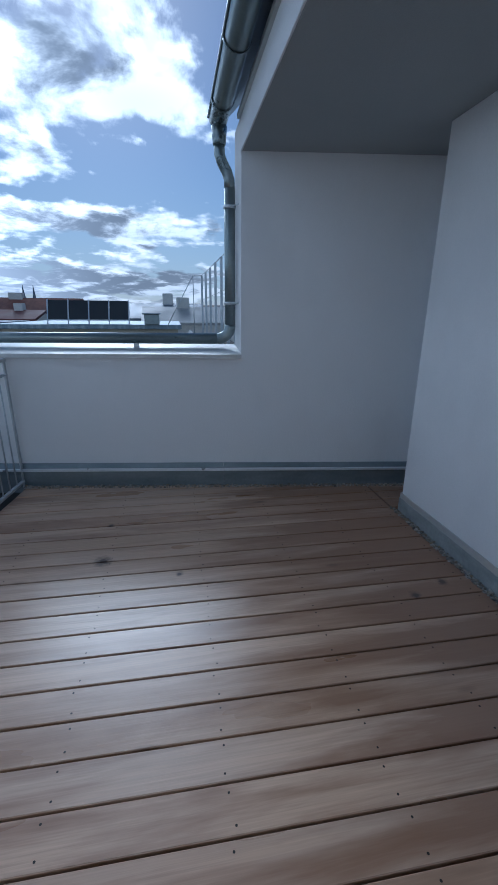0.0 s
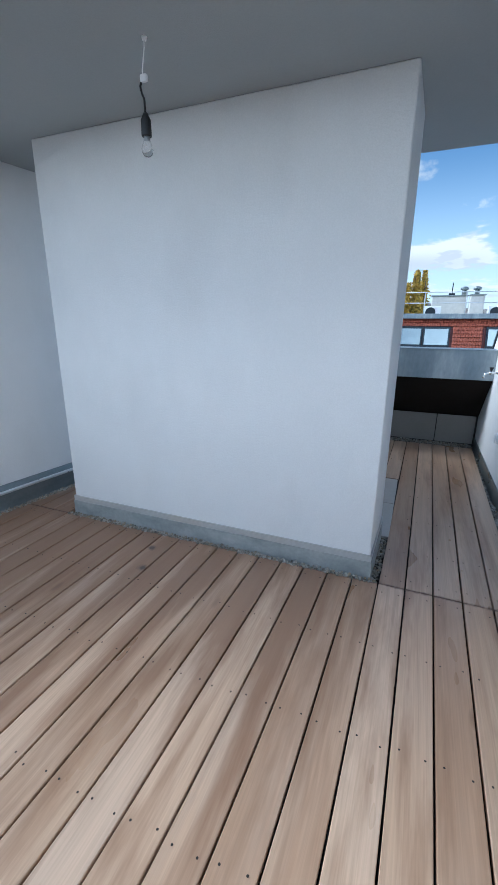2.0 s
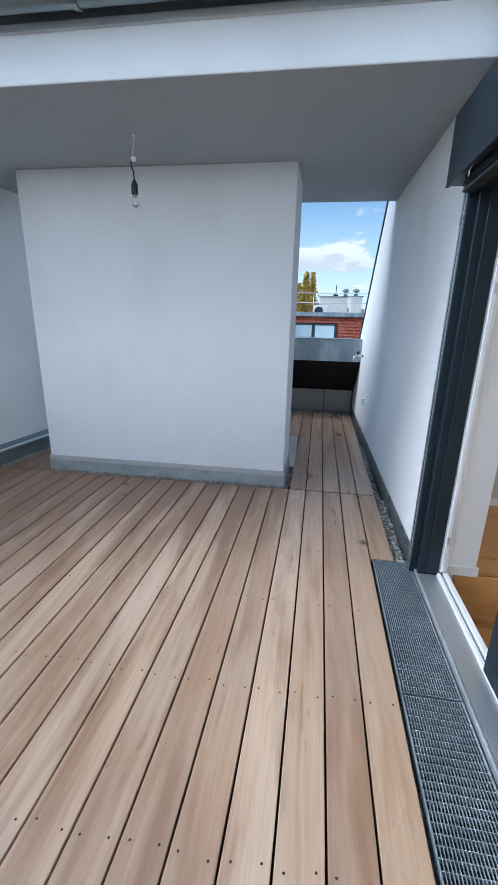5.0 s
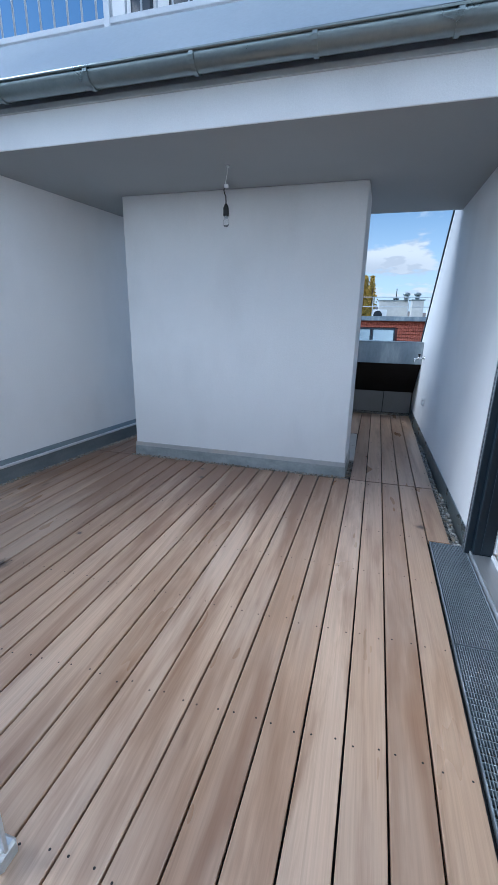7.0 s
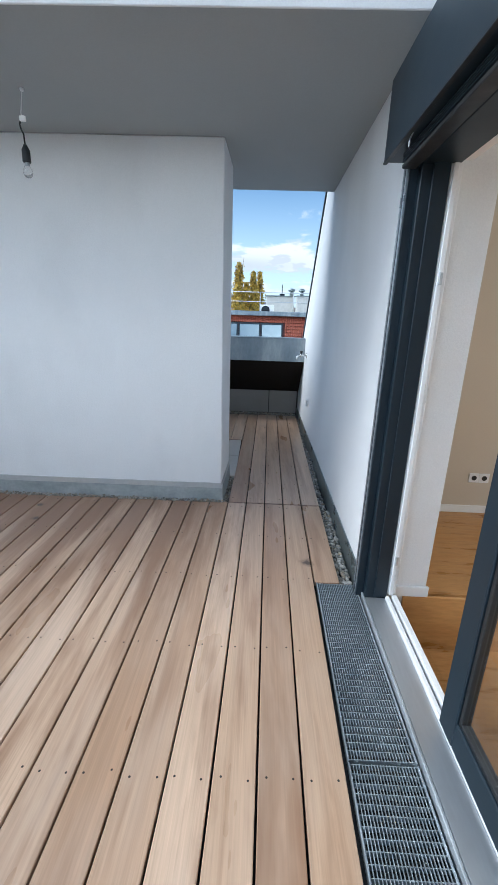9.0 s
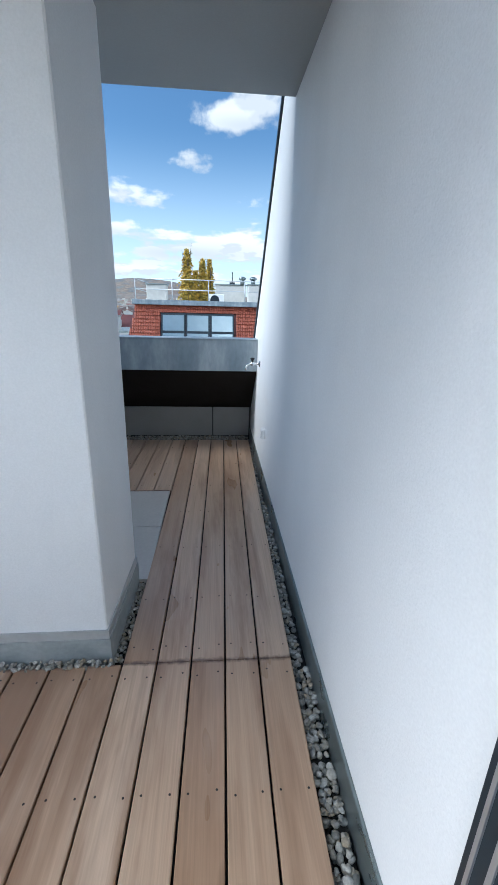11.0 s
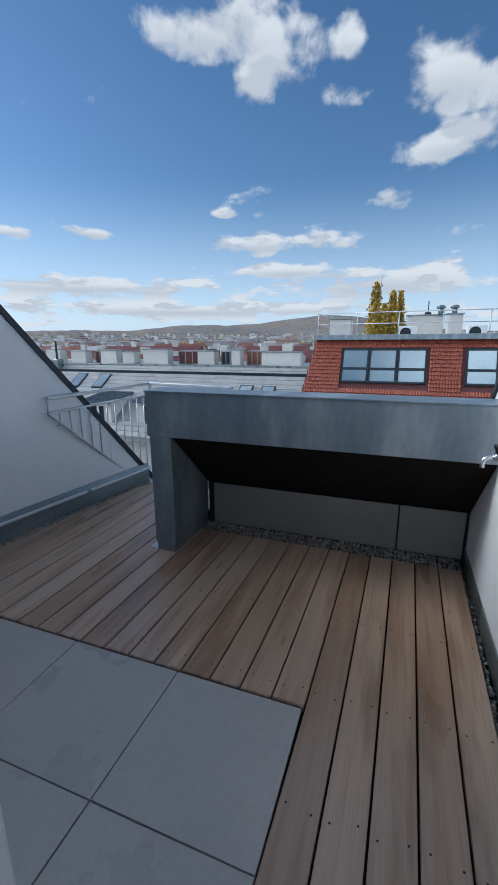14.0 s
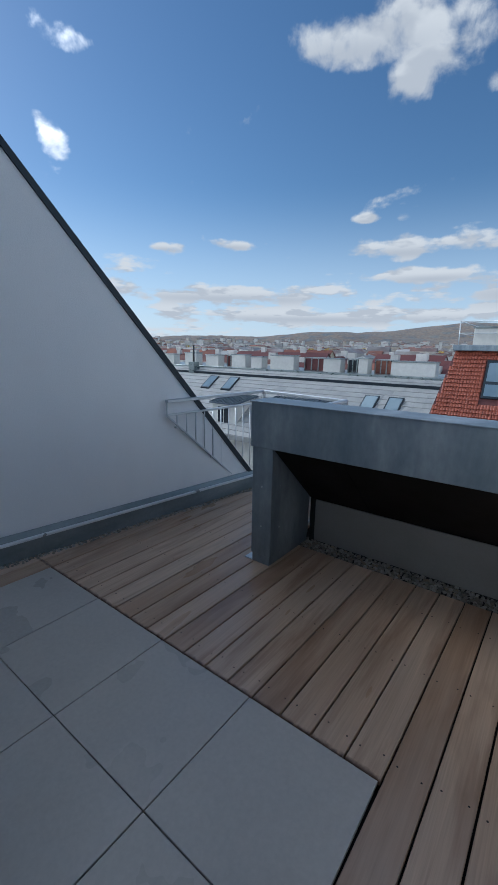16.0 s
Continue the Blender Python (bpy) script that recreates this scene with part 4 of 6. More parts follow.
# ---- tap and socket outlet on the wall ----
def build_wall_fittings():
    t = thing("garden_tap", (WALL_R, 4.10, 1.0), "chrome garden tap on the rendered wall", "tap")
    w = WALL_R
    M = M_CHROME
    part("rosette", local(t, tubed([(w, 4.10, 1.0), (w - 0.008, 4.10, 1.0), (w - 0.012, 4.10, 1.0)], [0.03, 0.03, 0.018], 16)), M, t)
    part("body", local(t, tubed([(w - 0.01, 4.10, 1.0), (w - 0.055, 4.10, 1.0), (w - 0.065, 4.10, 1.0), (w - 0.09, 4.10, 1.0)], [0.011, 0.011, 0.017, 0.017], 12)), M, t)
    part("spout", local(t, tubed([(w - 0.085, 4.10, 1.0), (w - 0.11, 4.10, 0.998), (w - 0.128, 4.10, 0.985), (w - 0.135, 4.10, 0.962), (w - 0.135, 4.10, 0.945)], [0.012, 0.011, 0.011, 0.011, 0.013], 12)), M, t)
    part("handle", local(t, tubed([(w - 0.076, 4.10, 1.012), (w - 0.076, 4.10, 1.03), (w - 0.076, 4.10, 1.05), (w - 0.076, 4.10, 1.058)], [0.010, 0.012, 0.022, 0.020], 6)), M_BLACK, t, "dark three-sided tap handle")
    s = thing("outdoor_socket", (WALL_R, 3.55, 0.47), "white weatherproof socket outlet with a closed flap", "socket")
    part("box", local(s, boxed(w - 0.028, 3.51, 0.43, w, 3.59, 0.51, bevel=0.004)), M_WHITE_PVC, s)
    part("flap", local(s, boxed(w - 0.036, 3.512, 0.432, w - 0.029, 3.588, 0.506, bevel=0.003)), M_WHITE_PVC, s)
    part("flap_catch", local(s, boxed(w - 0.042, 3.54, 0.428, w - 0.034, 3.56, 0.442, bevel=0.002)), M_WHITE_PVC, s)


M_CHROME = material("chrome", [(0.75, 0.76, 0.77), (0.82, 0.82, 0.83)], (20, 20, 20), (200, 200, 200), 0.14, 1.0, 0.0, detail=0.03, rough_spread=0.06)
build_wall_fittings()


# ---- sliding door, shutter box and threshold ----
def build_door():
    y0, y1, zt = -2.25, 0.495, 2.16
    W = WALL_R
    d = thing("sliding_door", (W + 0.1, -0.9, 0.0), "anthracite glazed sliding door standing half open", "door")
    # fixed frame
    part("jamb", local(d, boxed(W + 0.006, y1 - 0.055, 0.0, W + 0.118, y1 - 0.001, zt, bevel=0.003)), M_ANTHRACITE, d)
    part("jamb_step", local(d, boxed(W + 0.05, y1 - 0.066, 0.03, W + 0.118, y1 - 0.056, zt - 0.08, bevel=0.002)), M_ANTHRACITE, d)
    part("jamb", local(d, boxed(W + 0.006, y0 + 0.001, 0.0, W + 0.118, y0 + 0.055, zt, bevel=0.003)), M_ANTHRACITE, d)
    part("head", local(d, boxed(W + 0.006, y0 + 0.056, zt - 0.09, W + 0.157, y1 - 0.056, zt - 0.001, bevel=0.003)), M_ANTHRACITE, d)
    part("inner_jamb", local(d, boxed(W + 0.119, y1 - 0.06, 0.045, W + 0.168, y1 - 0.001, zt - 0.02, bevel=0.004)), M_WHITE_PVC, d, "white inner frame")
    part("inner_bead", local(d, boxed(W + 0.128, y1 - 0.07, 0.045, W + 0.15, y1 - 0.061, zt - 0.03, bevel=0.003)), M_WHITE_PVC, d)
    part("inner_head", local(d, boxed(W + 0.159, y0 + 0.06, zt - 0.08, W + 0.205, y1 - 0.061, zt - 0.02, bevel=0.004)), M_WHITE_PVC, d)
    for z in (1.615, 0.235):
        k = part("lock_keeper", local(d, boxed(W + 0.132, y1 - 0.079, z, W + 0.147, y1 - 0.0705, z + 0.05, bevel=0.002)), M_STEEL, d, "small chrome lock keeper")
    # guide rails of the shutter
    part("guide_rail", local(d, boxed(W - 0.034, y1 - 0.02, 0.0, W + 0.006, y1 + 0.055, 2.08, bevel=0.002)), M_ANTHRACITE, d)
    part("guide_rail_lip", local(d, boxed(W - 0.038, y1 - 0.006, 0.0, W - 0.034, y1 + 0.004, 2.08)), M_SILL, d)
    part("guide_rail_lip", local(d, boxed(W - 0.038, y1 + 0.03, 0.0, W - 0.034, y1 + 0.038, 2.08)), M_SILL, d)
    # threshold
    part("sill", local(d, boxed(W + 0.006, y0 + 0.056, -0.03, W + 0.112, y1 - 0.056, 0.018, bevel=0.003)), M_SILL, d, "grey metal threshold")
    part("sill_nose", local(d, boxed(W - 0.006, y0, -0.05, W + 0.004, y1 - 0.002, 0.022, bevel=0.002)), M_STEEL, d)
    part("track", local(d, boxed(W + 0.113, y0 + 0.056, -0.03, W + 0.132, y1 - 0.061, 0.036, bevel=0.002)), M_WHITE_PVC, d)
    part("track", local(d, boxed(W + 0.146, y0 + 0.056, -0.03, W + 0.172, y1 - 0.061, 0.044, bevel=0.002)), M_WHITE_PVC, d)
    part("track_groove", local(d, boxed(W + 0.133, y0 + 0.056, -0.03, W + 0.145, y1 - 0.061, 0.012)), M_SILL, d)
    # sliding leaf: stiles, rails, gasket, pane
    lx0, lx1, ly0, ly1, lz0, lz1 = W + 0.1, W + 0.156, y0 + 0.06, -0.295, 0.046, zt - 0.092
    leaf = part("leaf", local(d, box(box(boxed(lx0, ly1 - 0.10, lz0, lx1, ly1, lz1, bevel=0.004), lx0, ly0, lz0, lx1, ly0 + 0.10, lz1, bevel=0.004),
                                     lx0 + 0.001, ly0 + 0.1, lz0, lx1 - 0.001, ly1 - 0.1, lz0 + 0.11, bevel=0.004)), M_ANTHRACITE, d)
    part("top_rail", local(d, boxed(lx0 + 0.001, ly0 + 0.1, lz1 - 0.10, lx1 - 0.001, ly1 - 0.1, lz1, bevel=0.004)), M_ANTHRACITE, d)
    gx = (lx0 + lx1) / 2
    for a in ((ly1 - 0.118, lz0 + 0.11, ly1 - 0.101, lz1 - 0.10), (ly0 + 0.101, lz0 + 0.11, ly0 + 0.118, lz1 - 0.10), (ly0 + 0.118, lz0 + 0.111, ly1 - 0.118, lz0 + 0.127)):
        part("gasket", local(d, boxed(lx0 + 0.008, a[0], a[1], lx1 - 0.008, a[2], a[3], bevel=0.002)), M_BLACK, d)
    pane = part("pane", local(d, boxed(gx - 0.006, ly0 + 0.11, lz0 + 0.12, gx + 0.006, ly1 - 0.11, lz1 - 0.10)), M_GLASS, d)
    pane.visible_shadow = False
    # shutter box
    s = thing("shutter_box", (W, -0.85, 2.11), "anthracite external blind box above the sliding door", "shutter")
    part("casing", local(s, boxed(W - 0.112, y0 - 0.09, 2.115, W - 0.001, 0.59, 2.41, bevel=0.003)), M_ANTHRACITE, s)
    part("bottom_edge", local(s, boxed(W - 0.115, y0 - 0.09, 2.108, W - 0.098, 0.592, 2.1145, bevel=0.001)), M_BLACK, s)
    for k in range(4):
        part("slat", local(s, boxed(W - 0.066, y0 + 0.02, 2.106 - k * 0.009, W - 0.008, 0.47, 2.111 - k * 0.009, bevel=0.001)), M_ANTHRACITE, s)
    part("bottom_bar", local(s, boxed(W - 0.066, y0 + 0.02, 2.056, W - 0.008, 0.47, 2.073, bevel=0.003)), M_BLACK, s)

    ring = [(W - 0.095, 0.31 + 0.007 * math.cos(a), 2.09 + 0.012 * math.sin(a)) for a in (2 * math.pi * i / 14 for i in range(15))]
    part("hook_ring", local(s, tubed(ring, 0.0016, 6, False)), M_STEEL, s, "small steel wire hook")
    part("hook_stem", local(s, tubed([(W - 0.095, 0.31, 2.10), (W - 0.092, 0.285, 2.118)], 0.003, 6)), M_STEEL, s)


build_door()


def build_grating():
    """Drain gratings in front of the door: bearing bars across, thin bars lengthwise."""
    def one(y1, y0):
        t = thing("drain_grating", (0.79, (y0 + y1) / 2, -0.03), "galvanised mesh grating over the door drain", "grating", "gratings along the door")
        xa, xb = 0.692, 0.912
        sk = lambda y: SLANT * (y - 0.57)
        for i in range(34):
            y = y1 - 0.006 - (y1 - y0 - 0.012) * i / 33
            part("cross_bar", local(t, boxed(xa + sk(y), y - 0.0012, -0.026, xb, y + 0.0012, -0.003)), M_GRATE, t)
        for i in range(23):
            x = xa + 0.003 + (xb - xa - 0.006) * i / 22
            a = sk(y1) * (1 - i / 22)
            b = sk(y0) * (1 - i / 22)
            part("bar", local(t, bar((x + b, y0 + 0.003, -0.006), (x + a, y1 - 0.003, -0.006), 0.0022, 0.008)), M_GRATE, t)
        for x in (xa, xb):
            part("edge_bar", local(t, bar((x + (sk(y0) if x == xa else 0), y0, -0.014), (x + (sk(y1) if x == xa else 0), y1, -0.014), 0.004, 0.028)), M_GRATE, t)
    c = structure("drain_channel", box(box(boxed(0.695 - 0.045, -2.25, -0.059, 0.91, 0.57, -0.052), 0.903, -2.25, -0.052, 0.908, 0.57, -0.02), 0.66, 0.565, -0.052, 0.908, 0.569, -0.02), M_MEMBRANE, "dark drain channel under the gratings", "drain")
    one(0.572, -0.425)
    one(-0.43, -1.43)
    one(-1.435, -2.25)


build_grating()


# ---- the room behind the door ----
def build_room():
    x0, x1 = WALL_R + 0.35, 4.4
    structure("floor_room_upper", boxed(x0 + 0.001, 0.50, -0.6, x1, 1.6, -0.02), M_PARQUET, "oak floor of the raised room level", "floor")
    low = structure("floor_room_lower", boxed(WALL_R + 0.175, -2.6, -0.60, x1, 0.499, -0.36), M_PARQUET, "oak floor of the lower room level", "floor")
    up = bpy.data.objects["floor_room_upper"]
    rng = random.Random(7)
    for i in range(8):
        y = 0.52 + i * 0.14
        part("floorboard", boxed(x0 + 0.004, y, -0.0195, x1, y + 0.1385, -rng.uniform(0.0, 0.0006), bevel=0.001), M_PARQUET, up)
    part("riser_board", boxed(x0 - 0.12, 0.482, -0.36, x1, 0.499, 0.0, bevel=0.003), M_PARQUET, up)
    for i in range(9):
        x = WALL_R + 0.18 + i * 0.24
        part("floorboard", boxed(x, -2.6, -0.3595, x + 0.2395, 0.48, -0.345 - rng.uniform(0, 0.0006), bevel=0.001), M_PARQUET, low)
    structure("wall_room_back", boxed(x0, 1.601, -0.6, x1, 1.75, 2.6), M_ROOM, "warm white plastered room wall")
    structure("wall_room_front", boxed(x0, -2.9, -0.6, x1, -2.601, 2.6), M_ROOM, "warm white plastered room wall")
    structure("wall_room_far", boxed(x1 + 0.001, -2.9, -0.6, x1 + 0.15, 1.75, 2.6), M_ROOM, "warm white plastered room wall")
    structure("ceiling_room", boxed(x0, -2.9, 2.601, x1 + 0.15, 1.75, 2.75), M_ROOM, "white room ceiling", "ceiling")
    structure("baseboard_room", boxed(x0 + 0.02, 1.586, 0.001, x1, 1.6, 0.062, bevel=0.002), M_WHITE_PVC, "white skirting board", "baseboard")
    structure("baseboard_reveal", boxed(WALL_R + 0.172, 0.478, 0.003, x0 + 0.012, 0.494, 0.065, bevel=0.002), M_WHITE_PVC, "white skirting board on the door reveal", "baseboard")
    # unseen fill lamp added to brighten the room; the far wall has no window
    lamp = new("room_fill_light", bpy.data.lights.new("room_fill_light", "AREA"))
    lamp.data.shape, lamp.data.size, lamp.data.size_y, lamp.data.energy = "RECTANGLE", 2.2, 1.7, 38
    lamp.data.color = (1.0, 0.97, 0.92)
    lamp.matrix_world = look((x1 - 0.02, -0.6, 1.3), (x0, -0.6, 0.9))
    s = thing("wall_socket", (2.05, 1.6, 0.30), "white double socket outlet on the room wall", "socket")
    for k in range(2):
        x = 2.0 + k * 0.08
        part("plate", local(s, boxed(x, 1.592, 0.26, x + 0.078, 1.6, 0.338, bevel=0.003)), M_WHITE_PVC, s)
        part("insert", local(s, tubed([(x + 0.039, 1.592, 0.299), (x + 0.039, 1.590, 0.299)], 0.02, 16)), M_BLACK, s)


build_room()


# ---- roof terrace above the eave ----
def build_upper():
    t = thing("roof_railing", (-1.2, 1.12, 3.49), "white-painted steel railing along the roof edge above", "railing")
    part("bottom_rail", local(t, boxed(-3.2, 1.10, 3.56, 0.9, 1.14, 3.60, bevel=0.003)), M_RAILWHITE, t)
    part("top_rail", local(t, boxed(-3.2, 1.10, 4.46, 0.9, 1.14, 4.50, bevel=0.003)), M_RAILWHITE, t)
    for x in (-3.15, -1.95, -0.75, 0.45):
        part("post", local(t, boxed(x - 0.025, 1.095, 3.49, x + 0.025, 1.145, 4.46, bevel=0.003)), M_RAILWHITE, t)
    x = -3.05
    while x < 0.88:
        part("baluster", local(t, tubed([(x, 1.12, 3.6), (x, 1.12, 4.46)], 0.008, 6)), M_RAILWHITE, t)
        x += 0.125
    h = thing("rooftop_storey", (-0.5, 2.1, 3.47), "pale rendered rooftop storey with small dark windows", "building")
    part("wall", local(h, boxed(-2.5, 1.95, 3.47, 0.9, 2.45, 5.6)), M_PLASTER, h)
    for x in (-2.22, -1.84, -1.46, -1.08, -0.70):
        w = part("window", local(h, boxed(x, 1.93, 4.02, x + 0.22, 1.949, 4.62, bevel=0.003)), M_ANTHRACITE, h, "dark window frame")
        part("pane", local(h, boxed(x + 0.02, 1.926, 4.04, x + 0.20, 1.9295, 4.60)), M_DARKGLASS, w)


M_RAILWHITE = material("pale_grey_steel_paint", [(0.55, 0.58, 0.62), (0.62, 0.64, 0.67)], (8, 8, 8), (90, 90, 90), 0.45, 0.1, 0.03, detail=0.04)
M_DARKGLASS = material("dark_window_glass", [(0.02, 0.025, 0.03), (0.035, 0.04, 0.05)], (2, 2, 2), (20, 20, 20), 0.06, 0.0, 0.0, spec=0.9, rough_spread=0.02)
build_upper()


# ---- the town around ----
M_GROUND = material("town_ground", [(0.10, 0.10, 0.09), (0.16, 0.15, 0.13), (0.07, 0.09, 0.05)], (0.02, 0.02, 0.02), (0.4, 0.4, 0.4), 0.9, bump=0.0, detail=0.15)
M_REDTILE = material("red_roof_tiles", [(0.25, 0.058, 0.032), (0.31, 0.078, 0.042), (0.28, 0.068, 0.037)], (1.5, 1.5, 1.5), (14, 14, 14), 0.6, bump=0.05, detail=0.08, per_object=0.08, island=True)
M_REDROOF = material("weathered_red_roof", [(0.17, 0.06, 0.042), (0.25, 0.095, 0.06), (0.13, 0.055, 0.045)], (0.3, 0.3, 0.3), (3, 3, 6), 0.8, bump=0.05, detail=0.2, per_object=0.5)
M_DARKRED = material("dark_oxide_roof", [(0.10, 0.03, 0.03), (0.14, 0.045, 0.04)], (0.4, 0.4, 0.4), (4, 4, 4), 0.7, bump=0.0, detail=0.15)
M_GREYROOF = material("pale_grey_roof_plates", [(0.27, 0.28, 0.275), (0.35, 0.355, 0.345), (0.31, 0.315, 0.305)], (0.5, 0.5, 0.5), (6, 6, 6), 0.6, 0.0, 0.04, detail=0.07, per_object=0.3, island=True)
M_SLATE = material("blue_grey_roof_sheet", [(0.10, 0.13, 0.17), (0.15, 0.18, 0.22)], (0.6, 0.6, 0.6), (6, 6, 6), 0.5, 0.2, 0.0, detail=0.1)
M_WHITEWALL = material("pale_town_render", [(0.55, 0.54, 0.50), (0.66, 0.65, 0.61)], (0.4, 0.4, 0.4), (5, 5, 5), 0.85, bump=0.0, detail=0.08, per_object=0.4)
M_BEIGE = material("beige_town_render", [(0.40, 0.34, 0.25), (0.48, 0.42, 0.32)], (0.5, 0.5, 0.5), (6, 6, 6), 0.85, bump=0.0, detail=0.1)
M_YELLOWWALL = material("yellow_gable_render", [(0.60, 0.48, 0.26), (0.66, 0.54, 0.31)], (0.5, 0.5, 0.5), (6, 6, 6), 0.85, bump=0.0, detail=0.08)
# part of the sky's reflection is put into the pane colour
M_SKYPANE = material("sky_tinted_roof_glass", [(0.22, 0.30, 0.34), (0.27, 0.35, 0.39)], (0.7, 0.7, 0.7), (3, 3, 3), 0.15, 0.35, 0.0, spec=1.0, rough_spread=0.03, detail=0.05)
M_LEAF = material("yellow_autumn_leaves", [(0.26, 0.22, 0.04), (0.48, 0.33, 0.05), (0.58, 0.37, 0.05), (0.32, 0.26, 0.06)], (0.6, 0.6, 0.6), (9, 9, 9), 0.7, bump=0.0, detail=0.25, per_object=0.9, spread=0.9, island=True)
M_BARK = material("grey_brown_bark", [(0.09, 0.07, 0.05), (0.15, 0.12, 0.09)], (5, 5, 1), (30, 30, 6), 0.9, bump=0.2)
# blue-grey distance haze is mixed into the woodland colours
M_HILL = material("hazed_wooded_hill", [(0.12, 0.15, 0.175), (0.17, 0.18, 0.175), (0.24, 0.19, 0.15), (0.14, 0.165, 0.18), (0.20, 0.20, 0.19)], (0.008, 0.008, 0.02), (0.05, 0.05, 0.08), 0.95, bump=0.0, detail=0.3, spread=0.7)
M_CITYBOX = material("town_house_walls", [(0.34, 0.33, 0.31), (0.50, 0.49, 0.46), (0.62, 0.61, 0.58), (0.40, 0.35, 0.28)], (0.02, 0.02, 0.02), (0.3, 0.3, 0.3), 0.85, bump=0.0, detail=0.1, per_object=1.0, spread=0.9, island=True)
M_CITYROOF = material("town_house_roofs", [(0.17, 0.07, 0.05), (0.30, 0.30, 0.30), (0.25, 0.10, 0.07), (0.14, 0.13, 0.13), (0.42, 0.42, 0.41), (0.22, 0.20, 0.18)], (0.02, 0.02, 0.02), (0.3, 0.3, 0.3), 0.8, bump=0.0, detail=0.12, per_object=1.0, spread=0.9, island=True)

GROUND_Z = -19.0


def disc(r, z, n=96):
    bm = bmesh.new()
    bm.faces.new([bm.verts.new((r * math.cos(2 * math.pi * k / n), r * math.sin(2 * math.pi * k / n), z)) for k in range(n)])
    return bm


structure("ground", disc(4600, GROUND_Z), M_GROUND, "grey town ground far below the roofs", "ground")


def build_red_house():
    """The mansard opposite, its tiled slope facing the terrace."""
    before = {o.name for o in bpy.data.objects}
    x0, x1 = -3.95, 11.0
    top, bot = Vector((0, 22.0, 1.60)), Vector((0, 20.3, -2.7))
    t = thing("tiled_house", (3.4, 24.0, GROUND_Z), "house with a red-tiled mansard slope and grey roof windows", "house")
    part("wall", local(t, prism([(20.5, GROUND_Z), (20.5, -2.7), (22.1, 1.55), (30, 1.55), (30, GROUND_Z)], x0, x1, "x")), M_WHITEWALL, t)
    part("coping", local(t, boxed(x0 - 0.08, 21.75, 1.60, x1, 22.4, 1.84, bevel=0.02)), M_ZINC_DULL, t, "grey sheet coping")
    d = (bot - top)
    ln = d.length
    d.normalize()
    n = Vector((0, -d.z, d.y)) * -1
    if n.y > 0:
        n = -n
    verts, faces = [], []
    rows, w = 26, 0.115
    groups = ((-2.65, 1.0), (2.50, 6.15))
    for r in range(rows):
        a, b = ln * r / rows, ln * (r + 1) / rows + 0.03
        ztop = (top + d * a).z
        x = x0 - w * math.floor(0.2 * (top.z - ztop) / w)
        while x < x1:
            mid = x + w / 2
            if not any(g0 - 0.08 < mid < g1 + 0.08 and -0.42 < ztop < 1.28 for g0, g1 in groups):
                pa, pb = top + d * a + n * 0.012, top + d * b + n * 0.07
                i = len(verts)
                for p in (pa, pb):
                    for fx, up in ((0.0, 0.0), (0.25, 0.018), (0.6, 0.018), (0.94, 0.0)):
                        q = p + n * up
                        verts.append((x + fx * w, q.y, q.z))
                verts += [(x, pb.y - n.y * 0.06, pb.z - n.z * 0.06), (x + 0.9 * w, pb.y - n.y * 0.06, pb.z - n.z * 0.06)]
                faces += [(i, i + 4, i + 5, i + 1), (i + 1, i + 5, i + 6, i + 2), (i + 2, i + 6, i + 7, i + 3), (i + 4, i + 8, i + 9, i + 7, i + 6, i + 5)]
            x += w
    me = bpy.data.meshes.new("roof_tiles")
    me.from_pydata([tuple(Vector(v) - t.location) for v in verts], [], faces)
    me.materials.append(M_REDTILE)
    ob = new("roof_covering", me)
    ob.parent = t
    tagged(ob, "rows of red interlocking roof tiles", kind="stuff")
    bm = bmesh.new()
    vs = [bm.verts.new((x, p.y + dy, p.z)) for p, dy, x in ((top, 0.02, x0), (top, 0.02, x1), (bot, 0.02, x1), (bot, 0.02, x0 - 0.2 * (top.z - bot.z)),
                                                           (top, 0.3, x0), (top, 0.3, x1), (bot, 0.3, x1), (bot, 0.3, x0 - 0.2 * (top.z - bot.z)))]
    for f in ((0, 1, 2, 3), (7, 6, 5, 4), (0, 4, 5, 1), (1, 5, 6, 2), (2, 6, 7, 3), (3, 7, 4, 0)):
        bm.faces.new([vs[k] for k in f])
    bmesh.ops.recalc_face_normals(bm, faces=bm.faces[:])
    part("roof_slope", local(t, bm), M_DARKRED, t)
    # roof windows in threes, a tall light above a short one
    for g0, g1 in groups:
        for k in range(3):
            a0 = g0 + (g1 - g0) * k / 3
            a1 = g0 + (g1 - g0) * (k + 1) / 3
            def on(z, off):
                s = (top.z - z) / (top.z - bot.z)
                return top + (bot - top) * s + n * off
            def slab(xa, xb, za, zb, o0, o1):
                bm = bmesh.new()
                vs = [bm.verts.new((x, *on(z, o)[1:])) for o in (o0, o1) for x, z in ((xa, za), (xb, za), (xb, zb), (xa, zb))]
                for f in ((0, 1, 2, 3), (7, 6, 5, 4), (0, 4, 5, 1), (1, 5, 6, 2), (2, 6, 7, 3), (3, 7, 4, 0)):
                    bm.faces.new([vs[i] for i in f])
                bmesh.ops.recalc_face_normals(bm, faces=bm.faces[:])
                return local(t, bm)
            win = part("window", slab(a0 + 0.01, a1 - 0.01, -0.30, 1.20, 0.0, 0.09), M_ANTHRACITE, t, "grey-framed roof window")
            part("pane", slab(a0 + 0.09, a1 - 0.09, 0.36, 1.10, 0.091, 0.097), M_SKYPANE, win)
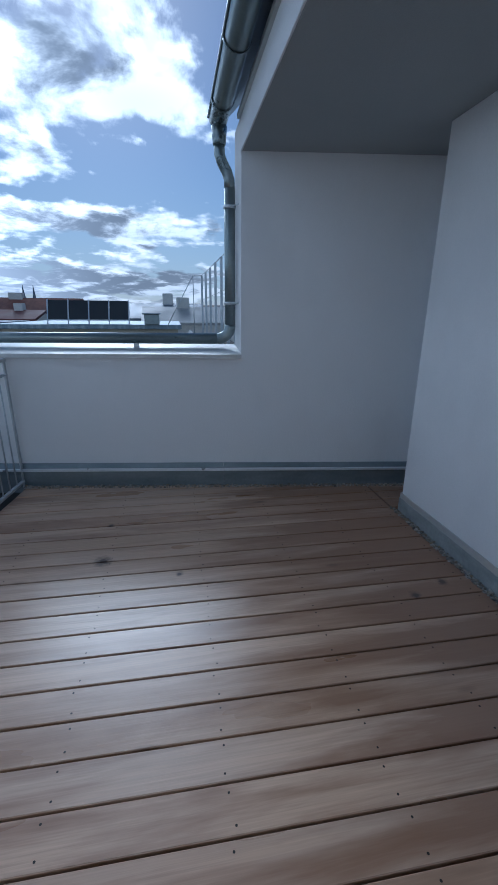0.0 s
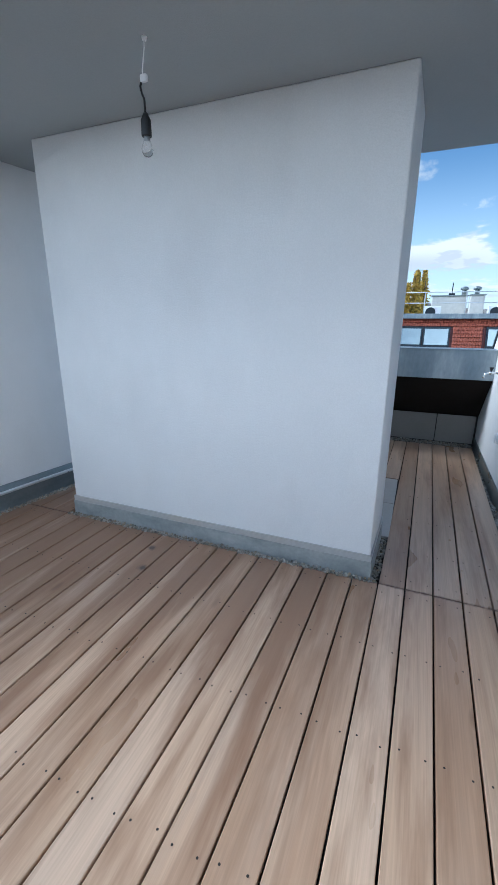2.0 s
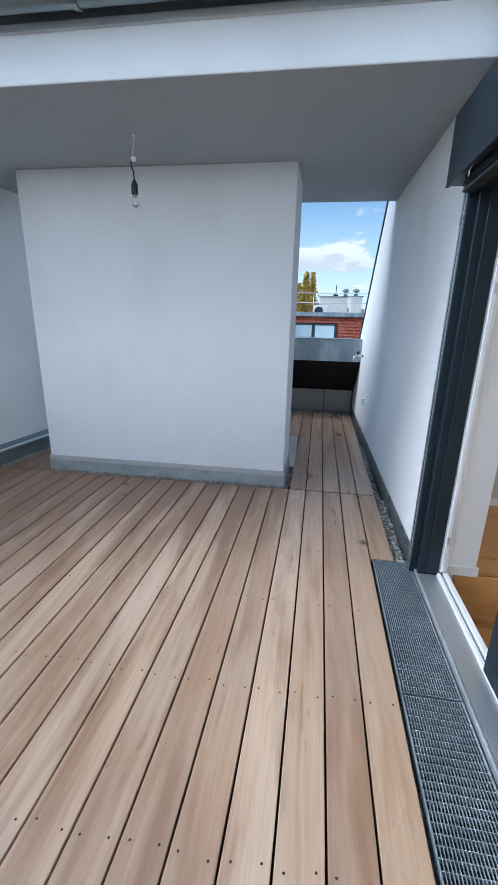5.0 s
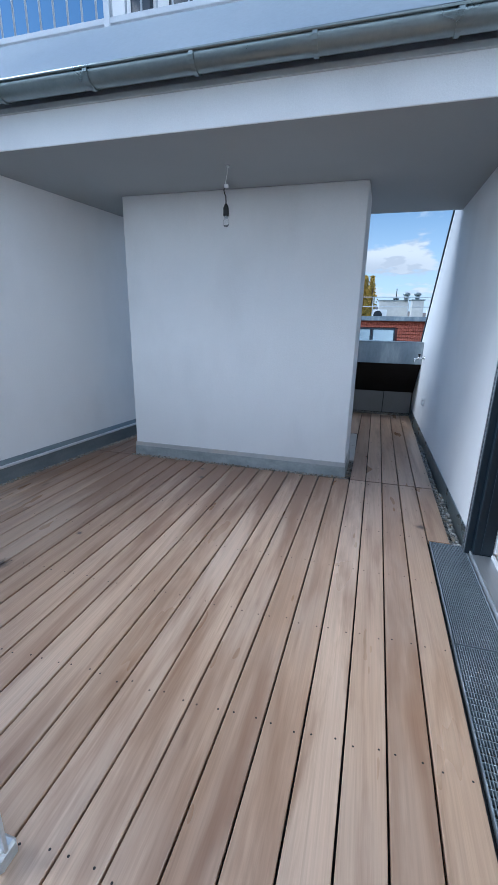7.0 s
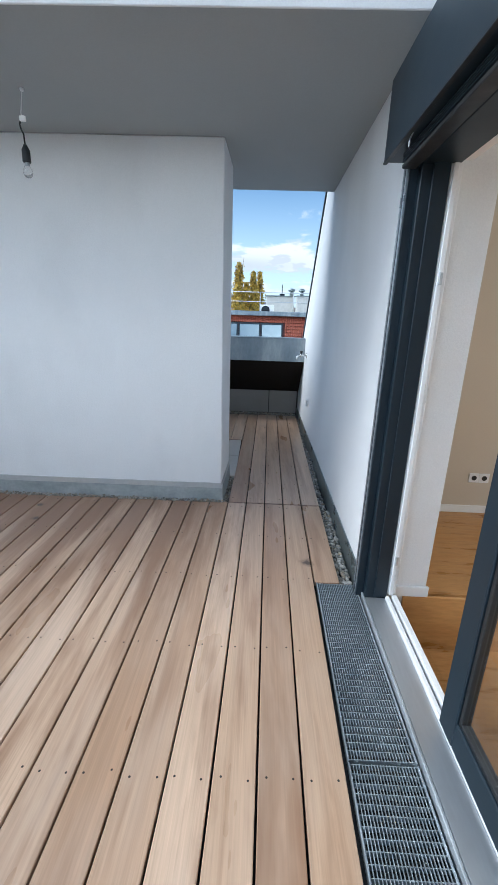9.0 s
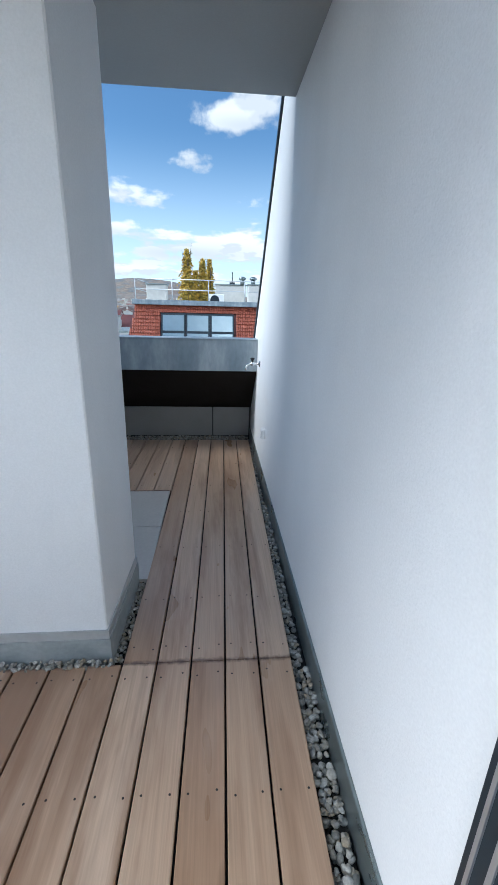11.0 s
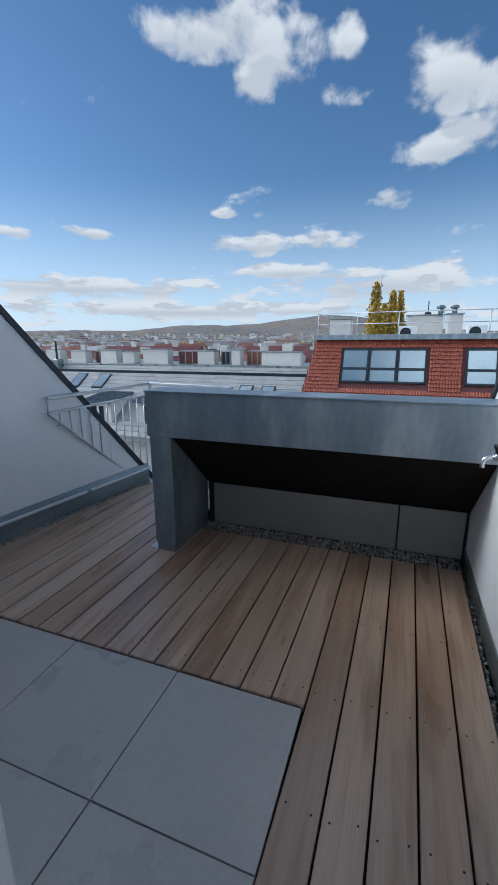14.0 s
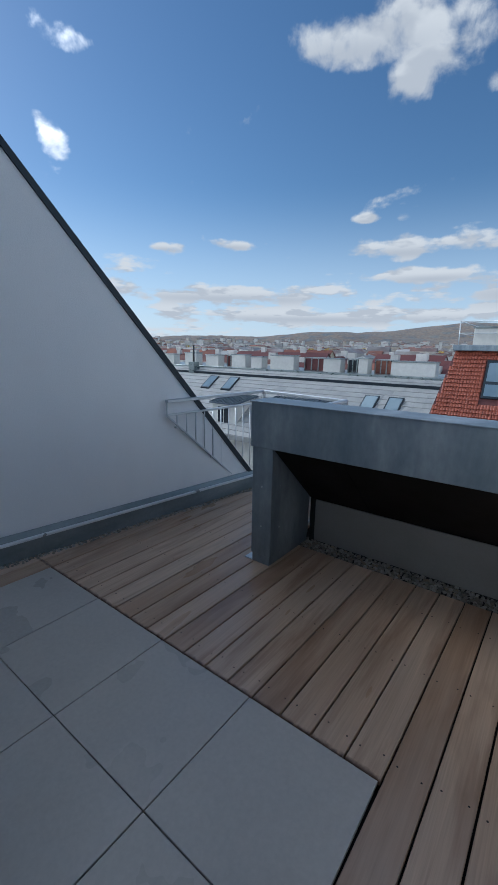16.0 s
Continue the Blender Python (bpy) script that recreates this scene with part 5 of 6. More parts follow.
            part("pane", slab(a0 + 0.09, a1 - 0.09, -0.22, 0.24, 0.091, 0.097), M_SKYPANE, win)
    # plant on its flat roof
    def roof_box(name, a, label, cat, mat):
        o = thing(name, ((a[0] + a[3]) / 2, (a[1] + a[4]) / 2, 1.55), label, cat)
        part("casing", local(o, boxed(*a, bevel=0.03)), mat, o)
        part("cover", local(o, boxed(a[0] - 0.05, a[1] - 0.05, a[5] + 0.001, a[3] + 0.05, a[4] + 0.05, a[5] + 0.06, bevel=0.01)), M_ZINC, o)
        return o
    roof_box("chimney_stack", (-3.6, 23.6, 1.55, -2.55, 24.4, 2.62), "pale rendered chimney block on the flat roof", "chimney", M_WHITEWALL)
    roof_box("vent_housing", (0.05, 24.6, 1.55, 1.75, 25.6, 2.75), "pale ventilation housing on the flat roof", "vent", M_WHITEWALL)
    roof_box("vent_housing", (1.85, 24.0, 1.55, 2.5, 24.8, 2.75), "pale ventilation housing on the flat roof", "vent", M_WHITEWALL)
    for x in (0.1, 3.0):
        o = thing("air_conditioner", (x, 23.2, 1.55), "white air-conditioning unit on the flat roof", "air conditioner")
        part("casing", local(o, boxed(x - 0.40, 23.05, 1.62, x + 0.40, 23.4, 2.22, bevel=0.02)), M_WHITE_PVC, o)
        part("fan_grille", local(o, tubed([(x - 0.08, 23.05, 1.92), (x - 0.08, 23.03, 1.92)], 0.24, 20)), M_ANTHRACITE, o, "dark round fan grille")
        for s in (-0.3, 0.3):
            part("foot", local(o, boxed(x + s - 0.03, 23.08, 1.55, x + s + 0.03, 23.38, 1.62)), M_STEEL, o)
    for x, z in ((1.55, 2.81), (2.15, 2.81)):
        o = thing("roof_vent", (x, 24.5, z), "galvanised roof vent with a round cowl", "vent")
        part("pipe", local(o, tubed([(x, 24.5, z), (x, 24.5, z + 0.25)], 0.12, 12)), M_ZINC, o)
        part("cowl", local(o, tubed([(x, 24.5, z + 0.22), (x, 24.5, z + 0.26), (x, 24.5, z + 0.34), (x, 24.5, z + 0.40)], [0.13, 0.2, 0.2, 0.08], 14)), M_ZINC, o)
    o = thing("antenna", (1.0, 24.9, 2.81), "thin dark mast on the ventilation housing", "antenna")
    part("mast", local(o, tubed([(1.0, 24.9, 2.81), (1.0, 24.9, 3.45)], 0.025, 8)), M_ANTHRACITE, o)
    part("mast_foot", local(o, boxed(0.85, 24.8, 2.81, 1.15, 25.0, 2.92)), M_ANTHRACITE, o)
    r = thing("roof_railing", (2.0, 22.6, 1.84), "thin galvanised railing round the flat roof", "railing")
    for z in (2.35, 2.85):
        part("rail", local(r, tubed([(-4.0, 22.6, z), (10.8, 22.6, z)], 0.02, 6)), M_STEEL, r)
        part("rail", local(r, tubed([(-4.0, 22.6, z), (-4.0, 29, z)], 0.02, 6)), M_STEEL, r)
    for k in range(9):
        part("post", local(r, tubed([(-4.0 + 1.85 * k, 22.6, 1.55), (-4.0 + 1.85 * k, 22.6, 2.87)], 0.022, 6)), M_STEEL, r)

    for o in bpy.data.objects:
        if o.parent is None and o.name not in before:
            o.location.x += 0.45


build_red_house()


def poplar(x, y, top, spread, seed):
    """A slim autumn poplar: tapered trunk, steep limbs, a loose crown of small leaf sprays."""
    rng = random.Random(seed)
    t = thing("poplar_tree", (x, y, GROUND_Z), "tall slim poplar with yellow autumn leaves", "tree", "poplars")
    h = top - GROUND_Z
    bm = tubed([(0, 0, 0), (0.1, 0, h * 0.4), (-0.05, 0.1, h * 0.75), (0, 0, h * 0.97)], [0.35, 0.25, 0.12, 0.02], 8)
    for k in range(26):
        z = h * rng.uniform(0.55, 0.93)
        a, l = rng.uniform(0, 6.28), rng.uniform(1.2, 2.6)
        r = spread * rng.uniform(0.3, 0.75) * (1.15 - z / h)  * 4
        tube(bm, [(0, 0, z), (math.cos(a) * r * 0.4, math.sin(a) * r * 0.4, z + l * 0.5), (math.cos(a) * r * 0.6, math.sin(a) * r * 0.6, z + l)], [0.05, 0.03, 0.008], 5)
    part("trunk", bm, M_BARK, t)
    verts, faces = [], []
    npr = np.random.default_rng(seed)
    tips = [(npr.uniform(0, 6.28), npr.uniform(0.68, 0.985)) for _ in range(90)]
    for a, f in tips:
        zc = h * f
        taper = min(1.0, max(1.0 - f, 0.0) * 3.6)
        rad = spread * taper * npr.uniform(0.25, 1.0)
        c = np.array([math.cos(a) * rad * 0.7, math.sin(a) * rad * 0.7, zc])
        for _ in range(64):
            p = c + npr.normal(0, 1, 3) * (spread * (0.06 + 0.14 * taper), spread * (0.06 + 0.14 * taper), 0.6)
            if p[2] > h * 1.0:
                continue
            u, v = npr.normal(0, 1, 3), npr.normal(0, 1, 3)
            u /= np.linalg.norm(u)
            v -= u * (u @ v)
            v /= np.linalg.norm(v)
            s = npr.uniform(0.08, 0.17)
            i = len(verts)
            verts += [tuple(p - u * s), tuple(p + v * s * 0.7), tuple(p + u * s), tuple(p - v * s * 0.7)]
            faces.append((i, i + 1, i + 2, i + 3))
    me = bpy.data.meshes.new("crown")
    me.from_pydata(verts, [], faces)
    me.materials.append(M_LEAF)
    ob = new("crown", me)
    ob.parent = t
    return t


poplar(-2.3, 44.0, 6.9, 1.5, 11)
poplar(-0.8, 45.0, 6.2, 1.25, 12)
poplar(-0.1, 46.5, 6.3, 1.1, 13)
poplar(-1.65, 47.0, 5.2, 1.3, 14)


def build_grey_house():
    """Long neighbour with a pale plated roof, chimney blocks along the ridge, roof windows and dormers."""
    x0, x1, ry, rz, k = -46.0, -4.6, 34.0, -0.45, 0.70
    t = thing("grey_roofed_house", (-20, 34, GROUND_Z), "long house with a pale grey plated roof", "house")
    eave = 27.0
    plane = lambda y: rz - (ry - y) * k
    part("wall", local(t, prism([(eave + 0.4, GROUND_Z), (eave + 0.4, plane(eave) - 0.1), (ry, rz - 0.4), (ry + 6, rz - 0.4), (ry + 6, GROUND_Z)], x0, x1, "x")), M_WHITEWALL, t)
    part("ridge_cap", local(t, boxed(x0, ry - 0.1, rz - 0.15, x1, ry + 6, rz + 0.12, bevel=0.03)), M_ZINC, t)
    part("snow_guard", local(t, boxed(x0, ry - 0.95, rz - 0.62, x1, ry - 0.87, rz - 0.40)), M_ANTHRACITE, t)
    verts, faces = [], []
    rows = 16
    for r in range(rows):
        ya, yb = ry - (ry - eave) * r / rows, ry - (ry - eave) * (r + 1) / rows
        x = x0 + (0.6 if r % 2 else 0)
        while x < x1 - 0.1:
            i = len(verts)
            xe = min(x + 1.17, x1)
            verts += [(x, ya, plane(ya) + 0.01), (xe, ya, plane(ya) + 0.01), (xe, yb, plane(yb) + 0.06), (x, yb, plane(yb) + 0.06), (xe, yb, plane(yb)), (x, yb, plane(yb))]
            faces += [(i, i + 3, i + 2, i + 1), (i + 3, i + 5, i + 4, i + 2)]
            x += 1.2
    me = bpy.data.meshes.new("roof_covering")
    me.from_pydata([tuple(Vector(v) - t.location) for v in verts], [], faces)
    me.materials.append(M_GREYROOF)
    ob = new("roof_covering", me)
    ob.parent = t
    tagged(ob, "overlapping pale grey roof plates", kind="stuff")
    part("roof_body", local(t, prism([(ry, rz - 0.02), (eave, plane(eave) - 0.02), (eave, plane(eave) - 0.4), (ry, rz - 0.4)], x0, x1, "x")), M_GREYROOF, t)
    # roof windows
    for x, y in ((-10.75, 31.2), (-8.95, 31.2), (-27.3, 32.0), (-24.7, 32.0)):
        w = part("roof_window", local(t, prism([(y + 0.75, plane(y + 0.75) + 0.02), (y - 0.75, plane(y - 0.75) + 0.02), (y - 0.75, plane(y - 0.75) + 0.16), (y + 0.75, plane(y + 0.75) + 0.16)], x - 0.55, x + 0.55, "x")), M_ANTHRACITE, t, "grey-framed roof window")
        part("pane", local(t, prism([(y + 0.66, plane(y + 0.66) + 0.161), (y - 0.66, plane(y - 0.66) + 0.161), (y - 0.66, plane(y - 0.66) + 0.175), (y + 0.66, plane(y + 0.66) + 0.175)], x - 0.45, x + 0.45, "x")), M_SKYPANE, w)
    # dormers with ribbed lids
    for x, y in ((-22.0, 29.2), (-17.2, 29.4), (-14.0, 29.6)):
        d = part("dormer", local(t, prism([(y - 1.2, plane(y - 1.2) - 0.3), (y - 1.2, plane(y) + 0.75), (y + 1.6, plane(y) + 1.2), (y + 1.6, plane(y) + 0.4)], x - 1.3, x + 1.3, "x")), M_WHITEWALL, t)
        part("lid", local(t, prism([(y - 1.45, plane(y) + 0.76), (y + 1.7, plane(y) + 1.23), (y + 1.7, plane(y) + 1.33), (y - 1.45, plane(y) + 0.86)], x - 1.45, x + 1.45, "x")), M_SLATE, d)
        for j in range(9):
            part("rib", local(t, prism([(y - 1.45, plane(y) + 0.862), (y + 1.7, plane(y) + 1.332), (y + 1.7, plane(y) + 1.40), (y - 1.45, plane(y) + 0.93)], x - 1.4 + j * 0.34, x - 1.36 + j * 0.34, "x")), M_ZINC, d)
        for s in (-0.62, 0.05):
            part("window", local(t, boxed(x + s, y - 1.24, plane(y) - 0.85, x + s + 0.55, y - 1.201, plane(y) + 0.5)), M_DARKGLASS, d)
    # chimney blocks, ridge lights
    for i, (a, b) in enumerate(((-40.5, -38.2), (-37.0, -35.4), (-33.6, -31.8), (-30.4, -28.6), (-26.8, -25.0), (-24.3, -23.0), (-22.0, -19.4), (-16.4, -14.8), (-13.2, -12.4), (-10.5, -7.2))):
        h = (1.30, 1.15, 1.35, 1.2)[i % 4]
        o = thing("chimney_block", ((a + b) / 2, ry + 1.2, rz + 0.12), "pale rendered chimney block on the ridge", "chimney", "chimney blocks")
        part("chimney_body", local(o, boxed(a, ry + 0.7, rz + 0.1, b, ry + 1.7, rz + h, bevel=0.03)), M_WHITEWALL, o)
        part("cap", local(o, boxed(a - 0.06, ry + 0.64, rz + h + 0.001, b + 0.06, ry + 1.76, rz + h + 0.09, bevel=0.01)), M_ZINC, o)
    for a, b, m in ((-18.9, -16.8, M_DARKRED), (-14.6, -13.4, M_DARKGLASS), (-12.2, -10.8, M_REDROOF), (-28.3, -27.0, M_DARKRED)):
        o = thing("roof_lantern", ((a + b) / 2, ry + 2.2, rz + 0.1), "glazed rooftop lantern with thin bars", "lantern")
        part("body", local(o, boxed(a, ry + 1.9, rz + 0.1, b, ry + 3.4, rz + 1.15)), m, o)
        for j in range(4):
            x = a + (b - a) * j / 3
            part("bar", local(o, boxed(x - 0.04, ry + 1.84, rz + 0.1, x + 0.04, ry + 1.899, rz + 1.2)), M_ZINC, o)
        part("top_bar", local(o, boxed(a - 0.05, ry + 1.84, rz + 1.2, b + 0.05, ry + 3.45, rz + 1.27)), M_ZINC, o)
    o = thing("stove_pipe", (-30.9, ry - 0.6, rz - 0.3), "thin black stove pipe on the roof", "flue")
    part("pipe", local(o, tubed([(-30.9, ry - 0.6, rz - 0.5), (-30.9, ry - 0.6, rz + 2.2)], 0.10, 10)), M_BLACK, o)
    part("collar", local(o, boxed(-31.3, ry - 1.0, rz - 0.8, -30.5, ry - 0.2, rz + 0.5, bevel=0.03)), M_ZINC, o)


build_grey_house()


def gabled(x, y, yaw, w, d, z, rise, wall, roof, rng, chimneys=2, windows=True):
    """A town house at street level: walls, gable roof, chimneys, dormer lights."""
    t = thing("town_house", (x, y, GROUND_Z), "town house with a pitched roof among the roofs", "house")
    t.rotation_euler = (0, 0, radians(yaw))
    h = z - GROUND_Z
    part("wall", prism([(-d / 2, 0), (-d / 2, h), (0, h + rise), (d / 2, h), (d / 2, 0)], -w / 2, w / 2, "x"), wall, t)
    rf = part("roof", prism([(-d / 2 - 0.4, h - 0.3), (-d / 2 - 0.4, h - 0.05), (0, h + rise + 0.3), (d / 2 + 0.4, h - 0.05), (d / 2 + 0.4, h - 0.3), (0, h + rise + 0.05)], -w / 2 - 0.3, w / 2 + 0.3, "x"), roof, t)
    for k in range(chimneys):
        cx = -w / 2 + w * (k + 0.5) / chimneys + rng.uniform(-1, 1)
        part("chimney", boxed(cx - rng.uniform(0.4, 1.2), -0.4, h + rise - 0.6, cx + 0.5, 0.5, h + rise + rng.uniform(0.8, 1.6), bevel=0.04), M_WHITEWALL, rf)
    if windows:
        n = max(int(w / 3), 1)
        for k in range(n):
            wx = -w / 2 + w * (k + 0.5) / n
            for s in (-1, 1):
                o = s * d * 0.3
                zz = h + rise * 0.42
                part("dormer", boxed(wx - 0.7, min(o, o + s * 0.9), zz - 0.6, wx + 0.7, max(o, o + s * 0.9), zz + 0.75, bevel=0.03), M_WHITEWALL, rf)
    return t


def build_town():
    rng = random.Random(21)
    roofs = (M_REDROOF, M_DARKRED, M_SLATE, M_GREYROOF, M_GREYROOF)
    walls = (M_WHITEWALL, M_WHITEWALL, M_BEIGE, M_CITYWALL)
    # named neighbours beyond the grey roof
    gabled(-46, 58, 8, 22, 10, -2.6, 2.3, M_WHITEWALL, M_REDROOF, rng, 3)
    gabled(-62, 66, 12, 18, 11, -2.8, 2.6, M_WHITEWALL, M_DARKRED, rng, 2)
    gabled(-52, 46, 30, 13, 9, -4.6, 2.6, M_BEIGE, M_REDROOF, rng, 2)
    gabled(-27, 62, -80, 9, 8, -2.2, 2.5, M_YELLOWWALL, M_DARKRED, rng, 1, False)
    gabled(-20, 56, 4, 12, 9, -2.6, 2.2, M_WHITEWALL, M_REDROOF, rng, 2)
    gabled(-12, 66, 0, 14, 9, -2.0, 2.0, M_WHITEWALL, M_DARKRED, rng, 2)
    # blocks of the middle distance, in streets
    for row in range(5):
        y = 85 + row * 38
        x = -y * 1.7
        while x < y * 0.35:
            w = rng.uniform(12, 26)
            gabled(x + w / 2, y + rng.uniform(-5, 5), rng.choice((0, 0, 90)) + rng.uniform(-8, 8) + 6, w, rng.uniform(9, 12), rng.uniform(-5.2, -1.6) + row * 0.05, rng.uniform(2.0, 3.2),
                   rng.choice(walls), rng.choice(roofs), rng, 2, row < 2)
            x += w + rng.uniform(3, 16) + row * 4
    # everything farther out
    verts, faces, mats = [], [], []
    npr = np.random.default_rng(5)
    for _ in range(2600):
        a = radians(npr.uniform(-14, 118))
        r = 280 * (2700 / 280) ** npr.uniform(0, 1)
        cx, cy = -math.sin(a) * r, math.cos(a) * r
        lift = max(0.0, (r - 500) / 2200) * 70 * (0.35 + 0.65 * npr.uniform()) if math.degrees(a) < 70 else 0
        w, d = npr.uniform(9, 26), npr.uniform(8, 13)
        z1 = npr.uniform(-6.5, -1.0) + (npr.uniform(0, 5) if npr.uniform() < 0.08 else 0) + lift
        rise = npr.uniform(0.3, 3.2)
        yaw = npr.choice([0.1, 1.67]) + npr.normal(0, 0.12)
        c, s = math.cos(yaw), math.sin(yaw)
        P = lambda u, v, z: (cx + c * u - s * v, cy + s * u + c * v, z)
        i = len(verts)
        verts += [P(-w / 2, -d / 2, GROUND_Z), P(w / 2, -d / 2, GROUND_Z), P(w / 2, d / 2, GROUND_Z), P(-w / 2, d / 2, GROUND_Z),
                  P(-w / 2, -d / 2, z1), P(w / 2, -d / 2, z1), P(w / 2, d / 2, z1), P(-w / 2, d / 2, z1)]
        faces += [(i, i + 1, i + 5, i + 4), (i + 1, i + 2, i + 6, i + 5), (i + 2, i + 3, i + 7, i + 6), (i + 3, i, i + 4, i + 7)]
        mats += [0] * 4
        j = len(verts)
        verts += [P(-w / 2 - .3, -d / 2 - .3, z1), P(w / 2 + .3, -d / 2 - .3, z1), P(w / 2 + .3, d / 2 + .3, z1), P(-w / 2 - .3, d / 2 + .3, z1), P(-w / 2, 0, z1 + rise), P(w / 2, 0, z1 + rise)]
        faces += [(j, j + 1, j + 5, j + 4), (j + 2, j + 3, j + 4, j + 5), (j + 1, j + 2, j + 5), (j + 3, j, j + 4)]
        mats += [1] * 4
    me = bpy.data.meshes.new("distant_town")
    me.from_pydata(verts, [], faces)
    me.materials.append(M_CITYBOX), me.materials.append(M_CITYROOF)
    me.polygons.foreach_set("material_index", mats)
    tagged(new("distant_town", me), "distant roofs and house fronts of the town", "town", kind="stuff")


M_CITYWALL = material("grey_town_render", [(0.38, 0.37, 0.35), (0.46, 0.45, 0.43)], (0.4, 0.4, 0.4), (5, 5, 5), 0.85, bump=0.0, detail=0.08)
build_town()


def build_hills():
    """Wooded ridges on the horizon."""
    for name, r0, r1, prof, seed in (("hills_near", 2500, 3000, lambda a: 48 + 78 * math.exp(-((a - 26) / 9) ** 2) + 40 * math.exp(-((a - 44) / 10) ** 2) + 45 * math.exp(-((a - 6) / 10) ** 2), 1),
                                     ("hills_far", 3500, 4200, lambda a: 75 + 180 * math.exp(-((a - 9) / 11) ** 2) + 75 * math.exp(-((a - 28) / 10) ** 2) + 20 * math.exp(-((a + 20) / 12) ** 2), 2)):
        verts, faces = [], []
        n, m = 240, 10
        for i in range(n + 1):
            a = -35 + 165 * i / n
            h = prof(a) if a < 75 else prof(75)
            for j in range(m + 1):
                s = j / m
                r = r0 + (r1 - r0) * s
                z = GROUND_Z + (h + 12) * math.sin(s * math.pi / 2) ** 1.3
                z += (noise.noise(Vector((a * 0.35, s * 3, seed))) * 9 + noise.noise(Vector((a * 2.2, s * 9, seed))) * 4) * s
                verts.append((-math.sin(radians(a)) * r, math.cos(radians(a)) * r, z))
        for i in range(n):
            for j in range(m):
                p = i * (m + 1) + j
                faces.append((p, p + 1, p + m + 2, p + m + 1))
        me = bpy.data.meshes.new(name)
        me.from_pydata(verts, [], faces)
        for pl in me.polygons:
            pl.use_smooth = True
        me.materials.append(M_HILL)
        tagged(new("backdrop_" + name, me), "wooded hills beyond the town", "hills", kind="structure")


build_hills()


def build_tree_belts():
    """Autumn trees between the far houses, as loose clumps of leaf sprays."""
    npr = np.random.default_rng(17)
    verts, faces = [], []
    for a, r, n in ((29.5, 620, 16), (26.5, 700, 7), (22.0, 560, 6), (45.0, 500, 5), (36.0, 900, 9), (17.0, 800, 8), (12.0, 420, 4), (50.0, 800, 6), (98.0, 500, 8), (104.0, 420, 5)):
        for _ in range(n):
            aa = radians(a + npr.normal(0, 1.1))
            rr = r * npr.uniform(0.92, 1.1)
            cx, cy, h = -math.sin(aa) * rr, math.cos(aa) * rr, npr.uniform(17, 23)
            for _ in range(90):
                u = npr.normal(0, 1, 3)
                u /= np.linalg.norm(u)
                p = np.array([cx, cy, GROUND_Z + h * 0.72]) + u * np.array([4.2, 4.2, h * 0.28]) * npr.uniform(0.55, 1.0)
                e, f = npr.normal(0, 1, 3), npr.normal(0, 1, 3)
                e, f = e / np.linalg.norm(e) * 1.1, f / np.linalg.norm(f) * 1.1
                i = len(verts)
                verts += [tuple(p - e), tuple(p + f), tuple(p + e), tuple(p - f)]
                faces.append((i, i + 1, i + 2, i + 3))
    me = bpy.data.meshes.new("autumn_trees")
    me.from_pydata(verts, [], faces)
    me.materials.append(M_LEAF)
    tagged(new("autumn_trees", me), "yellow autumn trees among the distant houses", "trees", kind="stuff")


build_tree_belts()


